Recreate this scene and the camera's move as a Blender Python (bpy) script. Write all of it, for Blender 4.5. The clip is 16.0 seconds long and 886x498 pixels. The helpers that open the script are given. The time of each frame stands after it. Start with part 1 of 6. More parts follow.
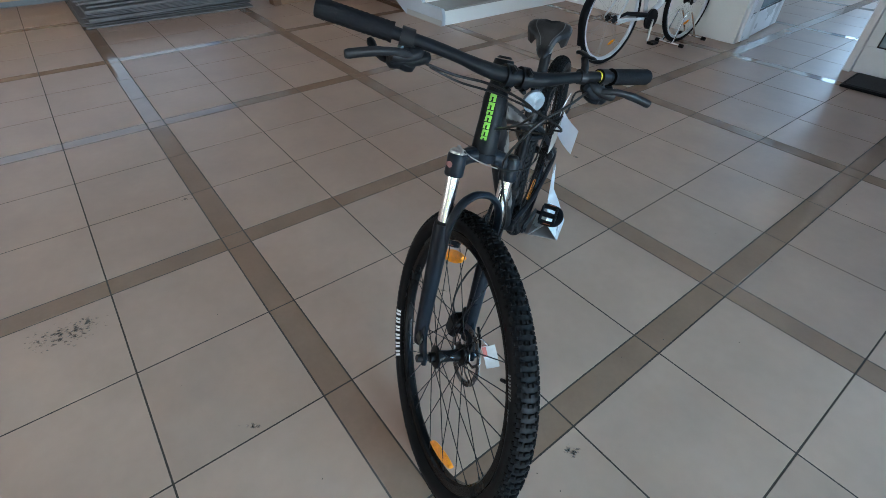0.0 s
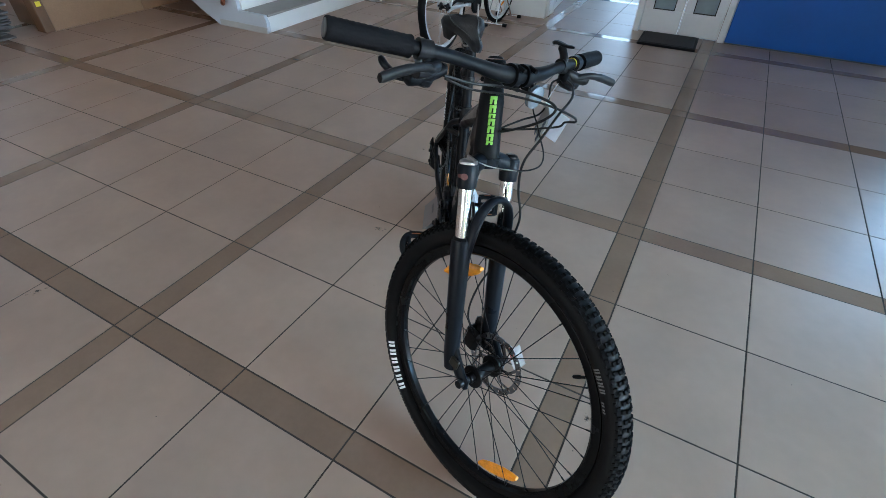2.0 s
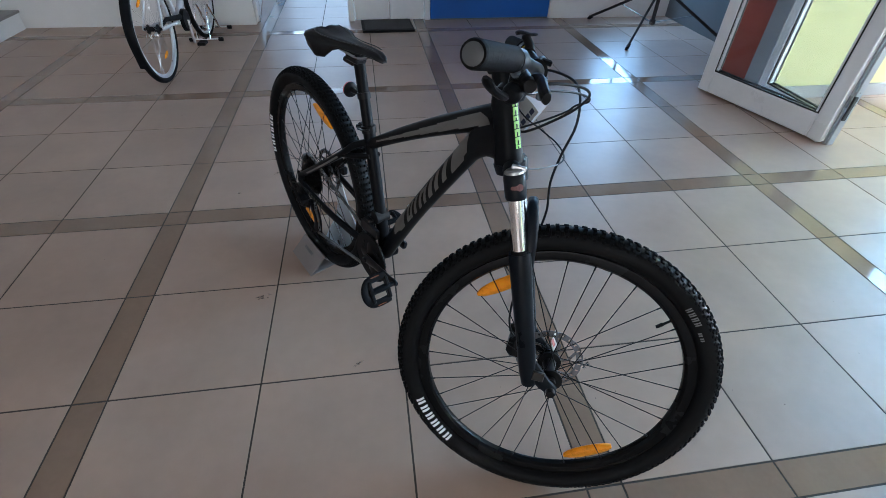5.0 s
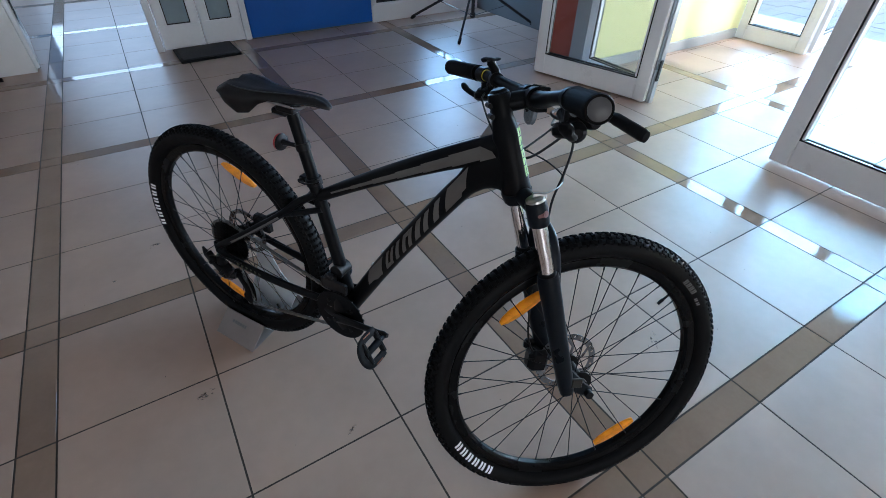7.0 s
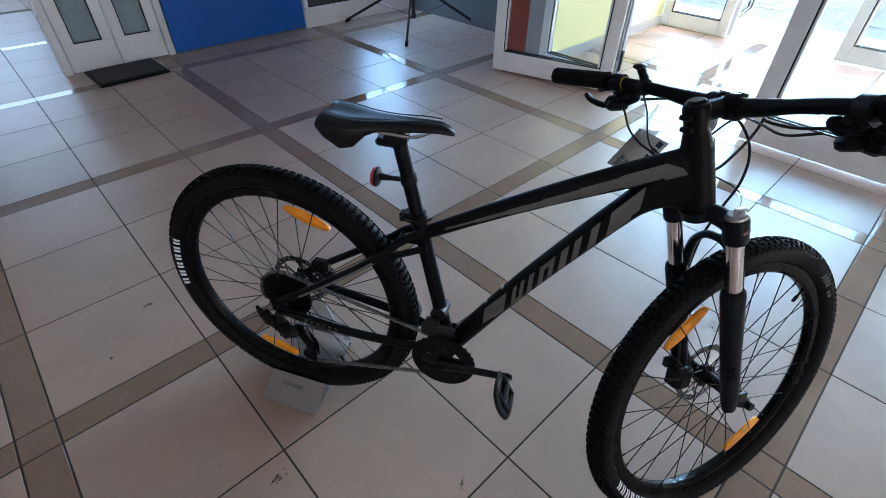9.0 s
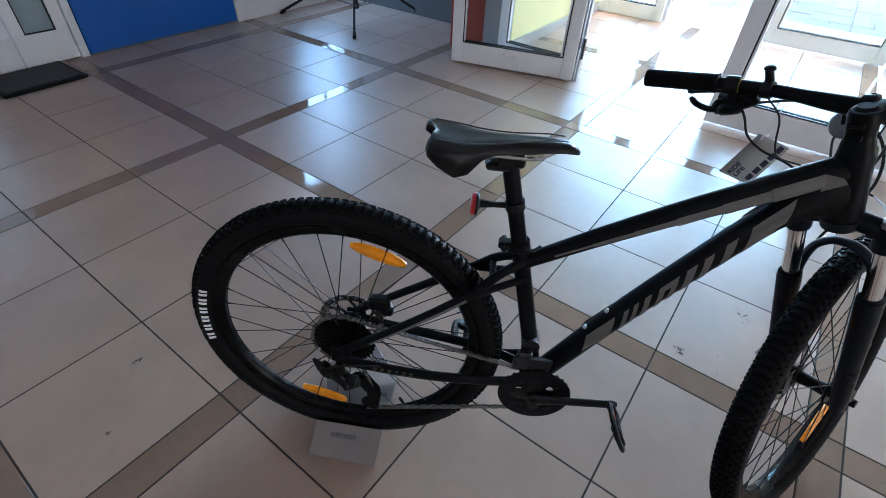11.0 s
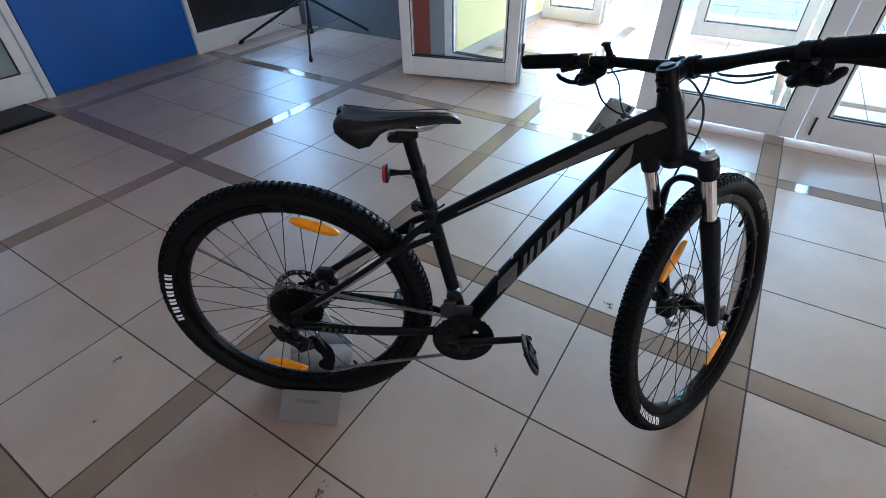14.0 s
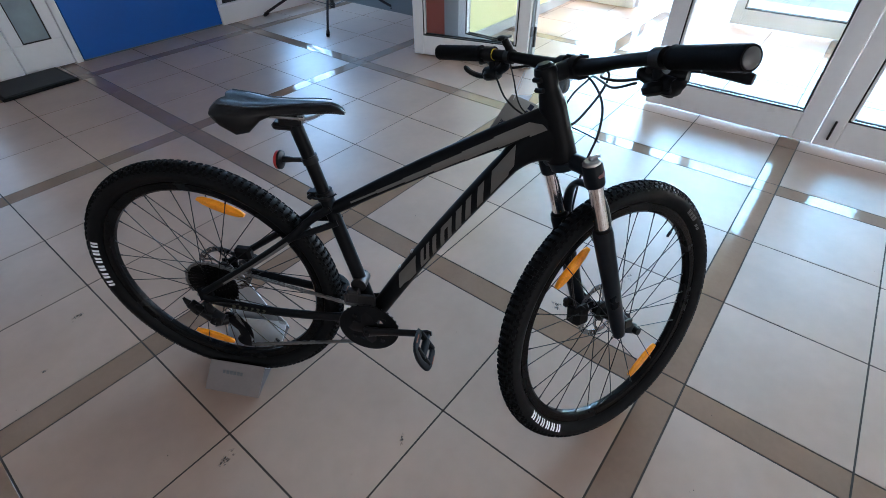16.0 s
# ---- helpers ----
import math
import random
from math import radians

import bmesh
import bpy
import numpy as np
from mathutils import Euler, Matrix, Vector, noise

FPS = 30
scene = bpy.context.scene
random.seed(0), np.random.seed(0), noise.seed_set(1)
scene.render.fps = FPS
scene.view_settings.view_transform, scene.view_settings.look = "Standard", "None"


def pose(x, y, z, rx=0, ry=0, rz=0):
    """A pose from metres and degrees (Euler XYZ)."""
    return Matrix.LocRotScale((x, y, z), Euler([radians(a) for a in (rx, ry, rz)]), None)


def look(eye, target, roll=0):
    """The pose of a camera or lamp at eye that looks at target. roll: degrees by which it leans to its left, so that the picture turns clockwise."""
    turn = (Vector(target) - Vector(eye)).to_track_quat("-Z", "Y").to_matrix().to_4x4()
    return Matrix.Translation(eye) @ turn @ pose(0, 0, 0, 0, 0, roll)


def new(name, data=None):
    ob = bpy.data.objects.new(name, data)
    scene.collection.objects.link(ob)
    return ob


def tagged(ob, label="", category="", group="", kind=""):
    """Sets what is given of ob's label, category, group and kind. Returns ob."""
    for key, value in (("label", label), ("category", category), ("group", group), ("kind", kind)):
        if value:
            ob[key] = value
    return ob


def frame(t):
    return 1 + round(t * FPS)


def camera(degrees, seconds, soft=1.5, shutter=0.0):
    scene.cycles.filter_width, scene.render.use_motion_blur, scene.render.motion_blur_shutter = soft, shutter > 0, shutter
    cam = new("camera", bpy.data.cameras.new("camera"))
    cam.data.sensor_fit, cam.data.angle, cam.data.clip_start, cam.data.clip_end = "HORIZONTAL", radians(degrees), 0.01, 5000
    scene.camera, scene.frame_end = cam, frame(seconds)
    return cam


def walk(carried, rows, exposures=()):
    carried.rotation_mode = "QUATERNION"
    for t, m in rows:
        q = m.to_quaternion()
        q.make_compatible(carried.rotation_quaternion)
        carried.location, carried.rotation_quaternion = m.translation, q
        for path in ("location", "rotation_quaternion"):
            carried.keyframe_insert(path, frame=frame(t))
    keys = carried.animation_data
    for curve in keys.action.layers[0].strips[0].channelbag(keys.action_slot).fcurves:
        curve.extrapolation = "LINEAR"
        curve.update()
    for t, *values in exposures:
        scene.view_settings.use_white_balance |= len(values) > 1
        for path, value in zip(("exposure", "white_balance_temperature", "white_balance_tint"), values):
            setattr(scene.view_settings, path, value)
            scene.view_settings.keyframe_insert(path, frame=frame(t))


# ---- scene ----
cam = camera(86.45, 16.0, soft=0.85)
PATH = [
    (0, (0.392, -0.281, 1.32), (-0.813, 0.668, 0.036), 0.8),
    (0.5, (0.365, -0.399, 1.34), (-0.7, 0.694, 0.048), 0.9),
    (1, (0.293, -0.433, 1.339), (-0.662, 0.765, 0.054), 1.4),
    (1.5, (0.178, -0.424, 1.313), (-0.681, 0.845, 0.028), 0.7),
    (2, (0.067, -0.456, 1.314), (-0.666, 0.884, 0.024), 0.7),
    (2.5, (-0.056, -0.564, 1.332), (-0.617, 0.857, 0.042), 1.6),
    (3, (-0.124, -0.6, 1.337), (-0.52, 0.875, 0.045), 0.5),
    (3.5, (-0.213, -0.552, 1.337), (-0.449, 0.954, 0.043), 0.1),
    (3.7, (-0.255, -0.527, 1.329), (-0.433, 0.992, 0.04), -0.2),
    (5.8, (-0.634, -0.321, 1.285), (-0.148, 1.144, 0.014), 1.6),
    (6, (-0.643, -0.28, 1.288), (-0.11, 1.163, 0.01), 1.2),
    (6.5, (-0.693, -0.26, 1.314), (-0.04, 1.126, 0.028), 1.0),
    (7, (-0.813, -0.238, 1.325), (0.002, 1.071, 0.051), 0.6),
    (7.5, (-0.947, -0.185, 1.341), (0.007, 1.053, 0.094), 0.4),
    (8, (-0.991, -0.074, 1.296), (0.017, 1.133, 0.06), 0.7),
    (8.5, (-1.027, 0.064, 1.308), (0.011, 1.225, 0.053), 0.2),
    (9, (-1.093, 0.163, 1.301), (-0.022, 1.272, 0.027), 0.9),
    (9.2, (-1.135, 0.199, 1.297), (-0.040, 1.278, 0.020), 1.1),
    (11.3, (-1.236, 0.566, 1.28), (0.013, 1.423, -0.027), 3.0),
    (11.5, (-1.262, 0.594, 1.285), (-0.021, 1.45, -0.029), 2.8),
    (12, (-1.339, 0.678, 1.287), (-0.098, 1.516, -0.039), 2.5),
    (12.5, (-1.351, 0.68, 1.299), (-0.097, 1.507, -0.021), 1.4),
    (13, (-1.346, 0.594, 1.306), (-0.049, 1.368, -0.005), 1.1),
    (13.5, (-1.324, 0.433, 1.321), (-0.005, 1.224, 0.043), -0.4),
    (14, (-1.311, 0.28, 1.305), (0.004, 1.125, 0.057), -1.0),
    (14.5, (-1.316, 0.186, 1.309), (-0.037, 1.102, 0.075), -1.6),
    (15, (-1.261, 0.119, 1.316), (-0.002, 1.068, 0.085), -2.2),
    (15.5, (-1.158, 0.064, 1.316), (0.052, 1.029, 0.05), -1.7),
    (16, (-1.091, 0.01, 1.321), (0.081, 0.964, 0.011), -0.8),
]
walk(cam, [(t, look(eye, target, roll)) for t, eye, target, roll in PATH],
     [(0, 0.16, 5530, 2), (2, 0.18, 5560, 4), (3.5, 0.16, 5620, 6), (6.5, -0.07, 5530, 9), (8, -0.11, 5630, 10), (9, 0.06, 5680, 11), (12.5, 0.13, 5600, 11), (16, 0.20, 5650, 10)])

# ---------------------------------------------------------------- light
world = bpy.data.worlds.new("sky")
scene.world = world
world.use_nodes = True
wn = world.node_tree
sky = wn.nodes.new("ShaderNodeTexSky")
sky.sky_type = "NISHITA"
sky.sun_disc = False
sky.sun_elevation, sky.sun_rotation = radians(55), radians(128)
wn.nodes["Background"].inputs["Strength"].default_value = 0.12
wn.links.new(sky.outputs["Color"], wn.nodes["Background"].inputs["Color"])

sun_data = bpy.data.lights.new("sun", "SUN")
sun_data.energy, sun_data.angle, sun_data.color = 3.2, radians(0.55), (1.0, 0.95, 0.88)
sun = new("sun", sun_data)
sun.matrix_world = look((0, 0, 0), (-0.45, 0.35, -0.82))


def area_lamp(name, eye, target, width, height, watts, colour, spread=180):
    """An area lamp, for daylight beyond an opening or as added fill."""
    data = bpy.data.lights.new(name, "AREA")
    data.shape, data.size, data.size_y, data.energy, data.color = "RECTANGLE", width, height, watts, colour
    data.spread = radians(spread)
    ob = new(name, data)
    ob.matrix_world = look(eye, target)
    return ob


area_lamp("entrance_daylight", (8.6, 2.2, 3.3), (0.0, 0.3, 0.4), 7.5, 3.9, 530, (0.42, 0.74, 1.0), 84)
# Added upright lamp past the view: fills the ceiling, for bounce off the street.
area_lamp("street_fill_lamp", (10.6, 0.4, 0.50), (-2.0, 0.4, 2.6), 9.0, 1.0, 1250, (0.96, 0.95, 0.94))
# Added fill from the south; the unseen shopfront window is assumed.
area_lamp("south_fill_lamp", (-2.4, -7.85, 1.3), (-0.2, 4.7, 1.1), 5.6, 1.2, 125, (1.0, 0.88, 0.76))
area_lamp("side_window_daylight", (2.21, 4.80, 1.2), (1.6, 0.0, 0.3), 0.80, 1.55, 44, (0.38, 0.66, 1.0))
# The passage is lit bluish; the window at its far end is assumed.
area_lamp("passage_daylight", (-1.1, 9.4, 1.6), (-1.1, 0.0, 0.8), 1.6, 1.8, 36, (0.62, 0.80, 1.0))
# Added fill lamp for the north-west floor; no west window is known.
area_lamp("west_fill_lamp", (-8.90, -0.4, 1.75), (-3.0, 0.6, 0.4), 4.6, 1.5, 10, (1.0, 0.92, 0.75))

# ---------------------------------------------------------------- materials
def mat(name, base, rough=0.5, metal=0.0, vary=0.12, scale=3.0, fine=90.0, detail=5.0, bump=0.0, each=0.0, rough_vary=0.08, coat=0.0, spec=0.5):
    """A surface with cloudy variation, fine grain, uneven gloss and, for pieces, a tone of its own (each)."""
    m = bpy.data.materials.new(name)
    m.use_nodes = True
    n, l = m.node_tree.nodes, m.node_tree.links
    b = n["Principled BSDF"]
    b.inputs["Metallic"].default_value = metal
    b.inputs["Coat Weight"].default_value = coat
    b.inputs["Specular IOR Level"].default_value = spec
    geo = n.new("ShaderNodeNewGeometry")
    big, small = n.new("ShaderNodeTexNoise"), n.new("ShaderNodeTexNoise")
    big.inputs["Scale"].default_value, small.inputs["Scale"].default_value = scale, fine
    big.inputs["Detail"].default_value, small.inputs["Detail"].default_value = detail, 3.0
    l.new(geo.outputs["Position"], big.inputs["Vector"])
    l.new(geo.outputs["Position"], small.inputs["Vector"])
    add = n.new("ShaderNodeMath")
    add.operation = "MULTIPLY_ADD"
    add.inputs[1].default_value = 0.35
    l.new(small.outputs["Fac"], add.inputs[0])
    l.new(big.outputs["Fac"], add.inputs[2])
    fac = add.outputs[0]
    if each:
        info = n.new("ShaderNodeObjectInfo")
        own = n.new("ShaderNodeMath")
        own.operation = "MULTIPLY_ADD"
        own.inputs[1].default_value = each
        l.new(info.outputs["Random"], own.inputs[0])
        l.new(fac, own.inputs[2])
        fac = own.outputs[0]
    ramp = n.new("ShaderNodeMapRange")
    mid = 0.675 + each * 0.5
    ramp.inputs["From Min"].default_value, ramp.inputs["From Max"].default_value = mid - 0.35, mid + 0.35
    ramp.inputs["To Min"].default_value, ramp.inputs["To Max"].default_value = 1 - vary, 1 + vary
    l.new(fac, ramp.inputs["Value"])
    tone = n.new("ShaderNodeVectorMath")
    tone.operation = "SCALE"
    tone.inputs[0].default_value = base
    l.new(ramp.outputs["Result"], tone.inputs["Scale"])
    l.new(tone.outputs["Vector"], b.inputs["Base Color"])
    gloss = n.new("ShaderNodeMapRange")
    gloss.inputs["From Min"].default_value, gloss.inputs["From Max"].default_value = 0.3, 0.7
    gloss.inputs["To Min"].default_value, gloss.inputs["To Max"].default_value = max(rough - rough_vary, 0.02), rough + rough_vary
    l.new(big.outputs["Fac"], gloss.inputs["Value"])
    l.new(gloss.outputs["Result"], b.inputs["Roughness"])
    if bump:
        bp = n.new("ShaderNodeBump")
        bp.inputs["Strength"].default_value, bp.inputs["Distance"].default_value = bump, 0.002
        l.new(small.outputs["Fac"], bp.inputs["Height"])
        l.new(bp.outputs["Normal"], b.inputs["Normal"])
    return m


def glass_mat(name, tint, rough=0.0):
    """Clear thin pane."""
    m = bpy.data.materials.new(name)
    m.use_nodes = True
    b = m.node_tree.nodes["Principled BSDF"]
    b.inputs["Base Color"].default_value = (*tint, 1)
    b.inputs["Transmission Weight"].default_value = 1.0
    b.inputs["Roughness"].default_value = rough
    b.inputs["IOR"].default_value = 1.45
    return m


TILE = mat("glazed_beige_tile", (0.375, 0.258, 0.196), 0.36, vary=0.13, scale=3.2, fine=24, detail=2.5, each=0.30, rough_vary=0.0, spec=0.62)
BAND = mat("brown_tile", (0.235, 0.150, 0.102), 0.07, vary=0.14, scale=5, fine=60, each=0.2, rough_vary=0.02, bump=0.01, spec=0.75)
GROUT = mat("dark_grout", (0.042, 0.032, 0.025), 0.9, vary=0.25, scale=6)
WHITE_PAINT = mat("white_wall_paint", (0.82, 0.82, 0.81), 0.65, vary=0.06, scale=1.5, bump=0.05)
WHITE_PVC = mat("white_plastic_frame", (0.86, 0.86, 0.87), 0.32, vary=0.06, scale=4, fine=40)
BLUE = mat("blue_panel", (0.004, 0.105, 0.46), 0.42, vary=0.12, scale=2.0, fine=30)
DARK_PANEL = mat("dark_glazing", (0.025, 0.027, 0.03), 0.18, vary=0.3, scale=3)
GREY_WALL = mat("grey_panel", (0.13, 0.135, 0.14), 0.5, vary=0.15, scale=3)
RED = mat("brick_red_paint", (0.42, 0.075, 0.045), 0.55, vary=0.1, scale=3)
YELLOW = mat("pale_yellow_paint", (0.82, 0.76, 0.38), 0.7, vary=0.05, scale=2)
CEILING = mat("ceiling_white", (0.88, 0.88, 0.87), 0.8, vary=0.05)
STAIR_STONE = mat("stair_tread_stone", (0.27, 0.255, 0.24), 0.4, vary=0.15, scale=7)
STAIR_SIDE = mat("stair_side_paint", (0.5, 0.54, 0.6), 0.5, vary=0.1)
PLINTH = mat("grey_plinth", (0.42, 0.41, 0.4), 0.5, vary=0.1)
PAVER = mat("street_paver", (0.20, 0.21, 0.235), 0.8, vary=0.15, each=0.25, bump=0.2)
GROUND = mat("street_ground", (0.20, 0.20, 0.21), 0.9, vary=0.2)
BLACK_RUBBER = mat("black_rubber", (0.0059, 0.0063, 0.0071), 0.55, spec=0.11, vary=0.2, scale=20, fine=300, bump=0.1)
MATT_BLACK = mat("satin_black_paint", (0.0061, 0.0068, 0.0082), 0.40, spec=0.085, vary=0.2, scale=14)
BLACK_METAL = mat("black_metal", (0.0105, 0.0105, 0.0117), 0.36, metal=0.1, spec=0.15, vary=0.2)
GREY_DECAL = mat("grey_decal", (0.112, 0.107, 0.099), 0.38, vary=0.1, scale=12)
CHROME = mat("chrome", (0.85, 0.85, 0.86), 0.1, metal=1.0, vary=0.05, rough_vary=0.04)
STEEL = mat("bare_steel", (0.45, 0.45, 0.46), 0.32, metal=1.0, vary=0.15, scale=30)
ORANGE = mat("orange_reflector", (1.0, 0.36, 0.001), 0.45, spec=0.04, vary=0.32, scale=60, fine=400, bump=0.3)
GREEN = mat("green_decal", (0.19, 0.41, 0.045), 0.4, vary=0.05)
PAPER = mat("white_paper", (0.74, 0.73, 0.76), 0.7, vary=0.05)
TAG_RED = mat("dull_red_print", (0.36, 0.10, 0.085), 0.7, vary=0.15)
STAY_GREY = mat("stay_grey_line", (0.13, 0.125, 0.12), 0.35, vary=0.1)
STAY_OLIVE = mat("stay_olive_print", (0.045, 0.047, 0.026), 0.5, vary=0.1)
# White paper, darkened in the base for the dim light on the hub tag.
DIM_TAG_PAPER = mat("darkened_tag_paper", (0.50, 0.49, 0.48), 0.7, vary=0.15, scale=30)
MAT_RUBBER = mat("doormat_rubber", (0.035, 0.033, 0.033), 0.8, vary=0.3, fine=200, bump=0.5)
COPPER = mat("copper_handrail", (0.42, 0.16, 0.09), 0.25, metal=0.7, vary=0.15)
CARDBOARD = mat("grey_cardboard", (0.16, 0.15, 0.15), 0.85, vary=0.3, scale=8)
WOOD = mat("orange_wood", (0.30, 0.165, 0.07), 0.45, vary=0.25, scale=9)
PANE = glass_mat("window_glass", (0.88, 0.91, 0.91))
SADDLE_VINYL = mat("saddle_vinyl", (0.0090, 0.0090, 0.0102), 0.42, spec=0.24, vary=0.2, fine=500, bump=0.15)
# Near-black glossy strip, drawn where highlights streak along the saddle.
GLOSS_STRIP = mat("saddle_gloss_strip", (0.03, 0.031, 0.033), 0.3, vary=0.1)
RED_LENS = mat("red_lens", (0.50, 0.010, 0.012), 0.32, vary=0.15, fine=500, bump=0.3)
FORK_BLACK = mat("fork_black_paint", (0.0064, 0.0090, 0.0131), 0.34, spec=0.14, vary=0.15, scale=10)
STICKER_PINK = mat("pale_red_sticker", (0.15, 0.06, 0.055), 0.5, vary=0.1)
STICKER_OLIVE = mat("olive_sticker", (0.014, 0.013, 0.008), 0.5, vary=0.1)
GRIP_RUBBER = mat("grip_rubber", (0.0063, 0.0063, 0.0072), 0.65, spec=0.07, vary=0.2, fine=400, bump=0.3)
GRIP_END = mat("grip_end_grey", (0.085, 0.088, 0.092), 0.38, vary=0.15, scale=30)
YELLOW_STICKER = mat("yellow_sticker", (0.75, 0.62, 0.03), 0.5, vary=0.1)
CLEAR_LENS = mat("clear_reflector", (0.22, 0.25, 0.28), 0.16, metal=0.3, vary=0.2, scale=80, fine=400, bump=0.5)
SPROCKET = mat("dark_sprocket_steel", (0.018, 0.018, 0.019), 0.4, metal=0.8, spec=0.25, vary=0.2)
STEEL_DARK = mat("dark_steel", (0.035, 0.035, 0.037), 0.35, metal=0.6, vary=0.2)
CHAIN_STEEL = mat("chain_steel", (0.22, 0.217, 0.21), 0.42, metal=0.8, vary=0.2, scale=60)
CABLE_BLACK = mat("cable_black", (0.007, 0.007, 0.007), 0.45, spec=0.3, vary=0.1)
ORANGE_DIM = mat("dull_orange_lens", (0.20, 0.045, 0.005), 0.35, vary=0.2, scale=60)


def stain_mat(name, colour, cover):
    """Thin dirt on the tiles: patchy, half see-through."""
    m = mat(name, colour, 0.7, vary=0.3, scale=40)
    n, l = m.node_tree.nodes, m.node_tree.links
    noise, ramp, geo = n.new("ShaderNodeTexNoise"), n.new("ShaderNodeMapRange"), n.new("ShaderNodeNewGeometry")
    noise.inputs["Scale"].default_value, noise.inputs["Detail"].default_value = 55.0, 6.0
    ramp.inputs["From Min"].default_value, ramp.inputs["From Max"].default_value = 0.42, 0.68
    ramp.inputs["To Min"].default_value, ramp.inputs["To Max"].default_value = 0.0, cover
    l.new(geo.outputs["Position"], noise.inputs["Vector"])
    l.new(noise.outputs["Fac"], ramp.inputs["Value"])
    l.new(ramp.outputs["Result"], n["Principled BSDF"].inputs["Alpha"])
    return m


DIRT = stain_mat("grey_floor_dirt", (0.10, 0.085, 0.075), 0.75)
# For unseen walls, made this pale to bounce light into the room.
SHOP_WALL = mat("pale_shop_wall", (0.74, 0.74, 0.73), 0.7, vary=0.1, scale=1.2)
# The card's backlit leaf: its shade is put into a beige base.
CARD_SHADED = mat("shaded_white_card", (0.40, 0.375, 0.345), 0.7, vary=0.06)
for lens, clear in ((ORANGE, 0.2), (RED_LENS, 0.15)):
    lens.node_tree.nodes["Principled BSDF"].inputs["Transmission Weight"].default_value = clear

# ---------------------------------------------------------------- mesh tools
def part(name, bm, material, parent=None, label=""):
    """Links a bmesh as one mesh object, under a thing or a part."""
    me = bpy.data.meshes.new(name)
    bm.normal_update()
    bm.to_mesh(me)
    bm.free()
    me.materials.append(material)
    ob = new(name, me)
    if parent:
        ob.parent = parent
    if label:
        ob["label"] = label
    return ob


def smooth(ob, angle=35):
    for p in ob.data.polygons:
        p.use_smooth = True
    ob.data.set_sharp_from_angle(angle=radians(angle))
    return ob


def box(bm, x0, x1, y0, y1, z0, z1, bevel=0.0, m=None, segments=1):
    made = bmesh.ops.create_cube(bm, size=1)["verts"]
    bmesh.ops.scale(bm, vec=(x1 - x0, y1 - y0, z1 - z0), verts=made)
    bmesh.ops.translate(bm, vec=((x0 + x1) / 2, (y0 + y1) / 2, (z0 + z1) / 2), verts=made)
    if bevel:
        edges = list({e for v in made for e in v.link_edges})
        made = bmesh.ops.bevel(bm, geom=edges, offset=bevel, segments=segments, profile=0.6, affect="EDGES")["verts"]
        made = list({v for v in made})
    if m is not None:
        seen = set(made)
        stack = list(made)
        while stack:
            v = stack.pop()
            for e in v.link_edges:
                w = e.other_vert(v)
                if w not in seen:
                    seen.add(w)
                    stack.append(w)
        bmesh.ops.transform(bm, matrix=m, verts=list(seen))
    return bm


def boxed(x0, x1, y0, y1, z0, z1, bevel=0.0, m=None):
    return box(bmesh.new(), x0, x1, y0, y1, z0, z1, bevel, m)


def sweep(bm, pts, radii, n=12, closed=False, flat=1.0, up=None):
    """A tube along pts. radii: one, or one a point, or (across, along up) pairs."""
    pts = [Vector(p) for p in pts]
    count = len(pts)
    if not isinstance(radii, (list, tuple)):
        radii = [radii] * count
    rings, last = [], None
    for i, p in enumerate(pts):
        if closed:
            d = pts[(i + 1) % count] - pts[i - 1]
        else:
            d = pts[min(i + 1, count - 1)] - pts[max(i - 1, 0)]
        d.normalize()
        if last is None:
            ref = Vector(up) if up else (Vector((0, 0, 1)) if abs(d.z) < 0.9 else Vector((1, 0, 0)))
        else:
            ref = Vector(up) if up else last
        side = d.cross(ref).normalized()
        top = side.cross(d).normalized()
        last = top
        r = radii[i]
        ra, rb = r if isinstance(r, (list, tuple)) else (r, r * flat)
        rings.append([bm.verts.new(p + side * ra * math.cos(2 * math.pi * k / n) + top * rb * math.sin(2 * math.pi * k / n)) for k in range(n)])
    pairs = list(zip(rings, rings[1:])) + ([(rings[-1], rings[0])] if closed else [])
    for a, b in pairs:
        for k in range(n):
            bm.faces.new((a[k], a[(k + 1) % n], b[(k + 1) % n], b[k]))
    if not closed:
        bm.faces.new(rings[0][::-1])
        bm.faces.new(rings[-1])
    return bm


def curve(points, steps=8):
    """Catmull-Rom through the points."""
    p = [Vector(q) for q in points]
    p = [2 * p[0] - p[1]] + p + [2 * p[-1] - p[-2]]
    out = []
    for i in range(1, len(p) - 2):
        for s in range(steps):
            t = s / steps
            a, b, c, d = p[i - 1], p[i], p[i + 1], p[i + 2]
            out.append(0.5 * ((2 * b) + (c - a) * t + (2 * a - 5 * b + 4 * c - d) * t * t + (3 * b - a - 3 * c + d) * t ** 3))
    out.append(p[-2])
    return out


def lathe(bm, profile, m=None, n=48, loop=False):
    """Turns (radius, along y) round the y axis; loop closes the profile."""
    rings = []
    for k in range(n):
        a = 2 * math.pi * k / n
        rings.append([bm.verts.new((r * math.cos(a), h, r * math.sin(a))) for r, h in profile])
    last = len(profile) if loop else len(profile) - 1
    for k in range(n):
        a, b = rings[k], rings[(k + 1) % n]
        for i in range(last):
            j = (i + 1) % len(profile)
            bm.faces.new((a[i], b[i], b[j], a[j]))
    if not loop:
        for i in (0, -1):
            if profile[i][0] > 1e-6:
                bm.faces.new([r[i] for r in rings][:: 1 if i == 0 else -1])
    if m is not None:
        bmesh.ops.transform(bm, matrix=m, verts=[v for r in rings for v in r])
    return bm


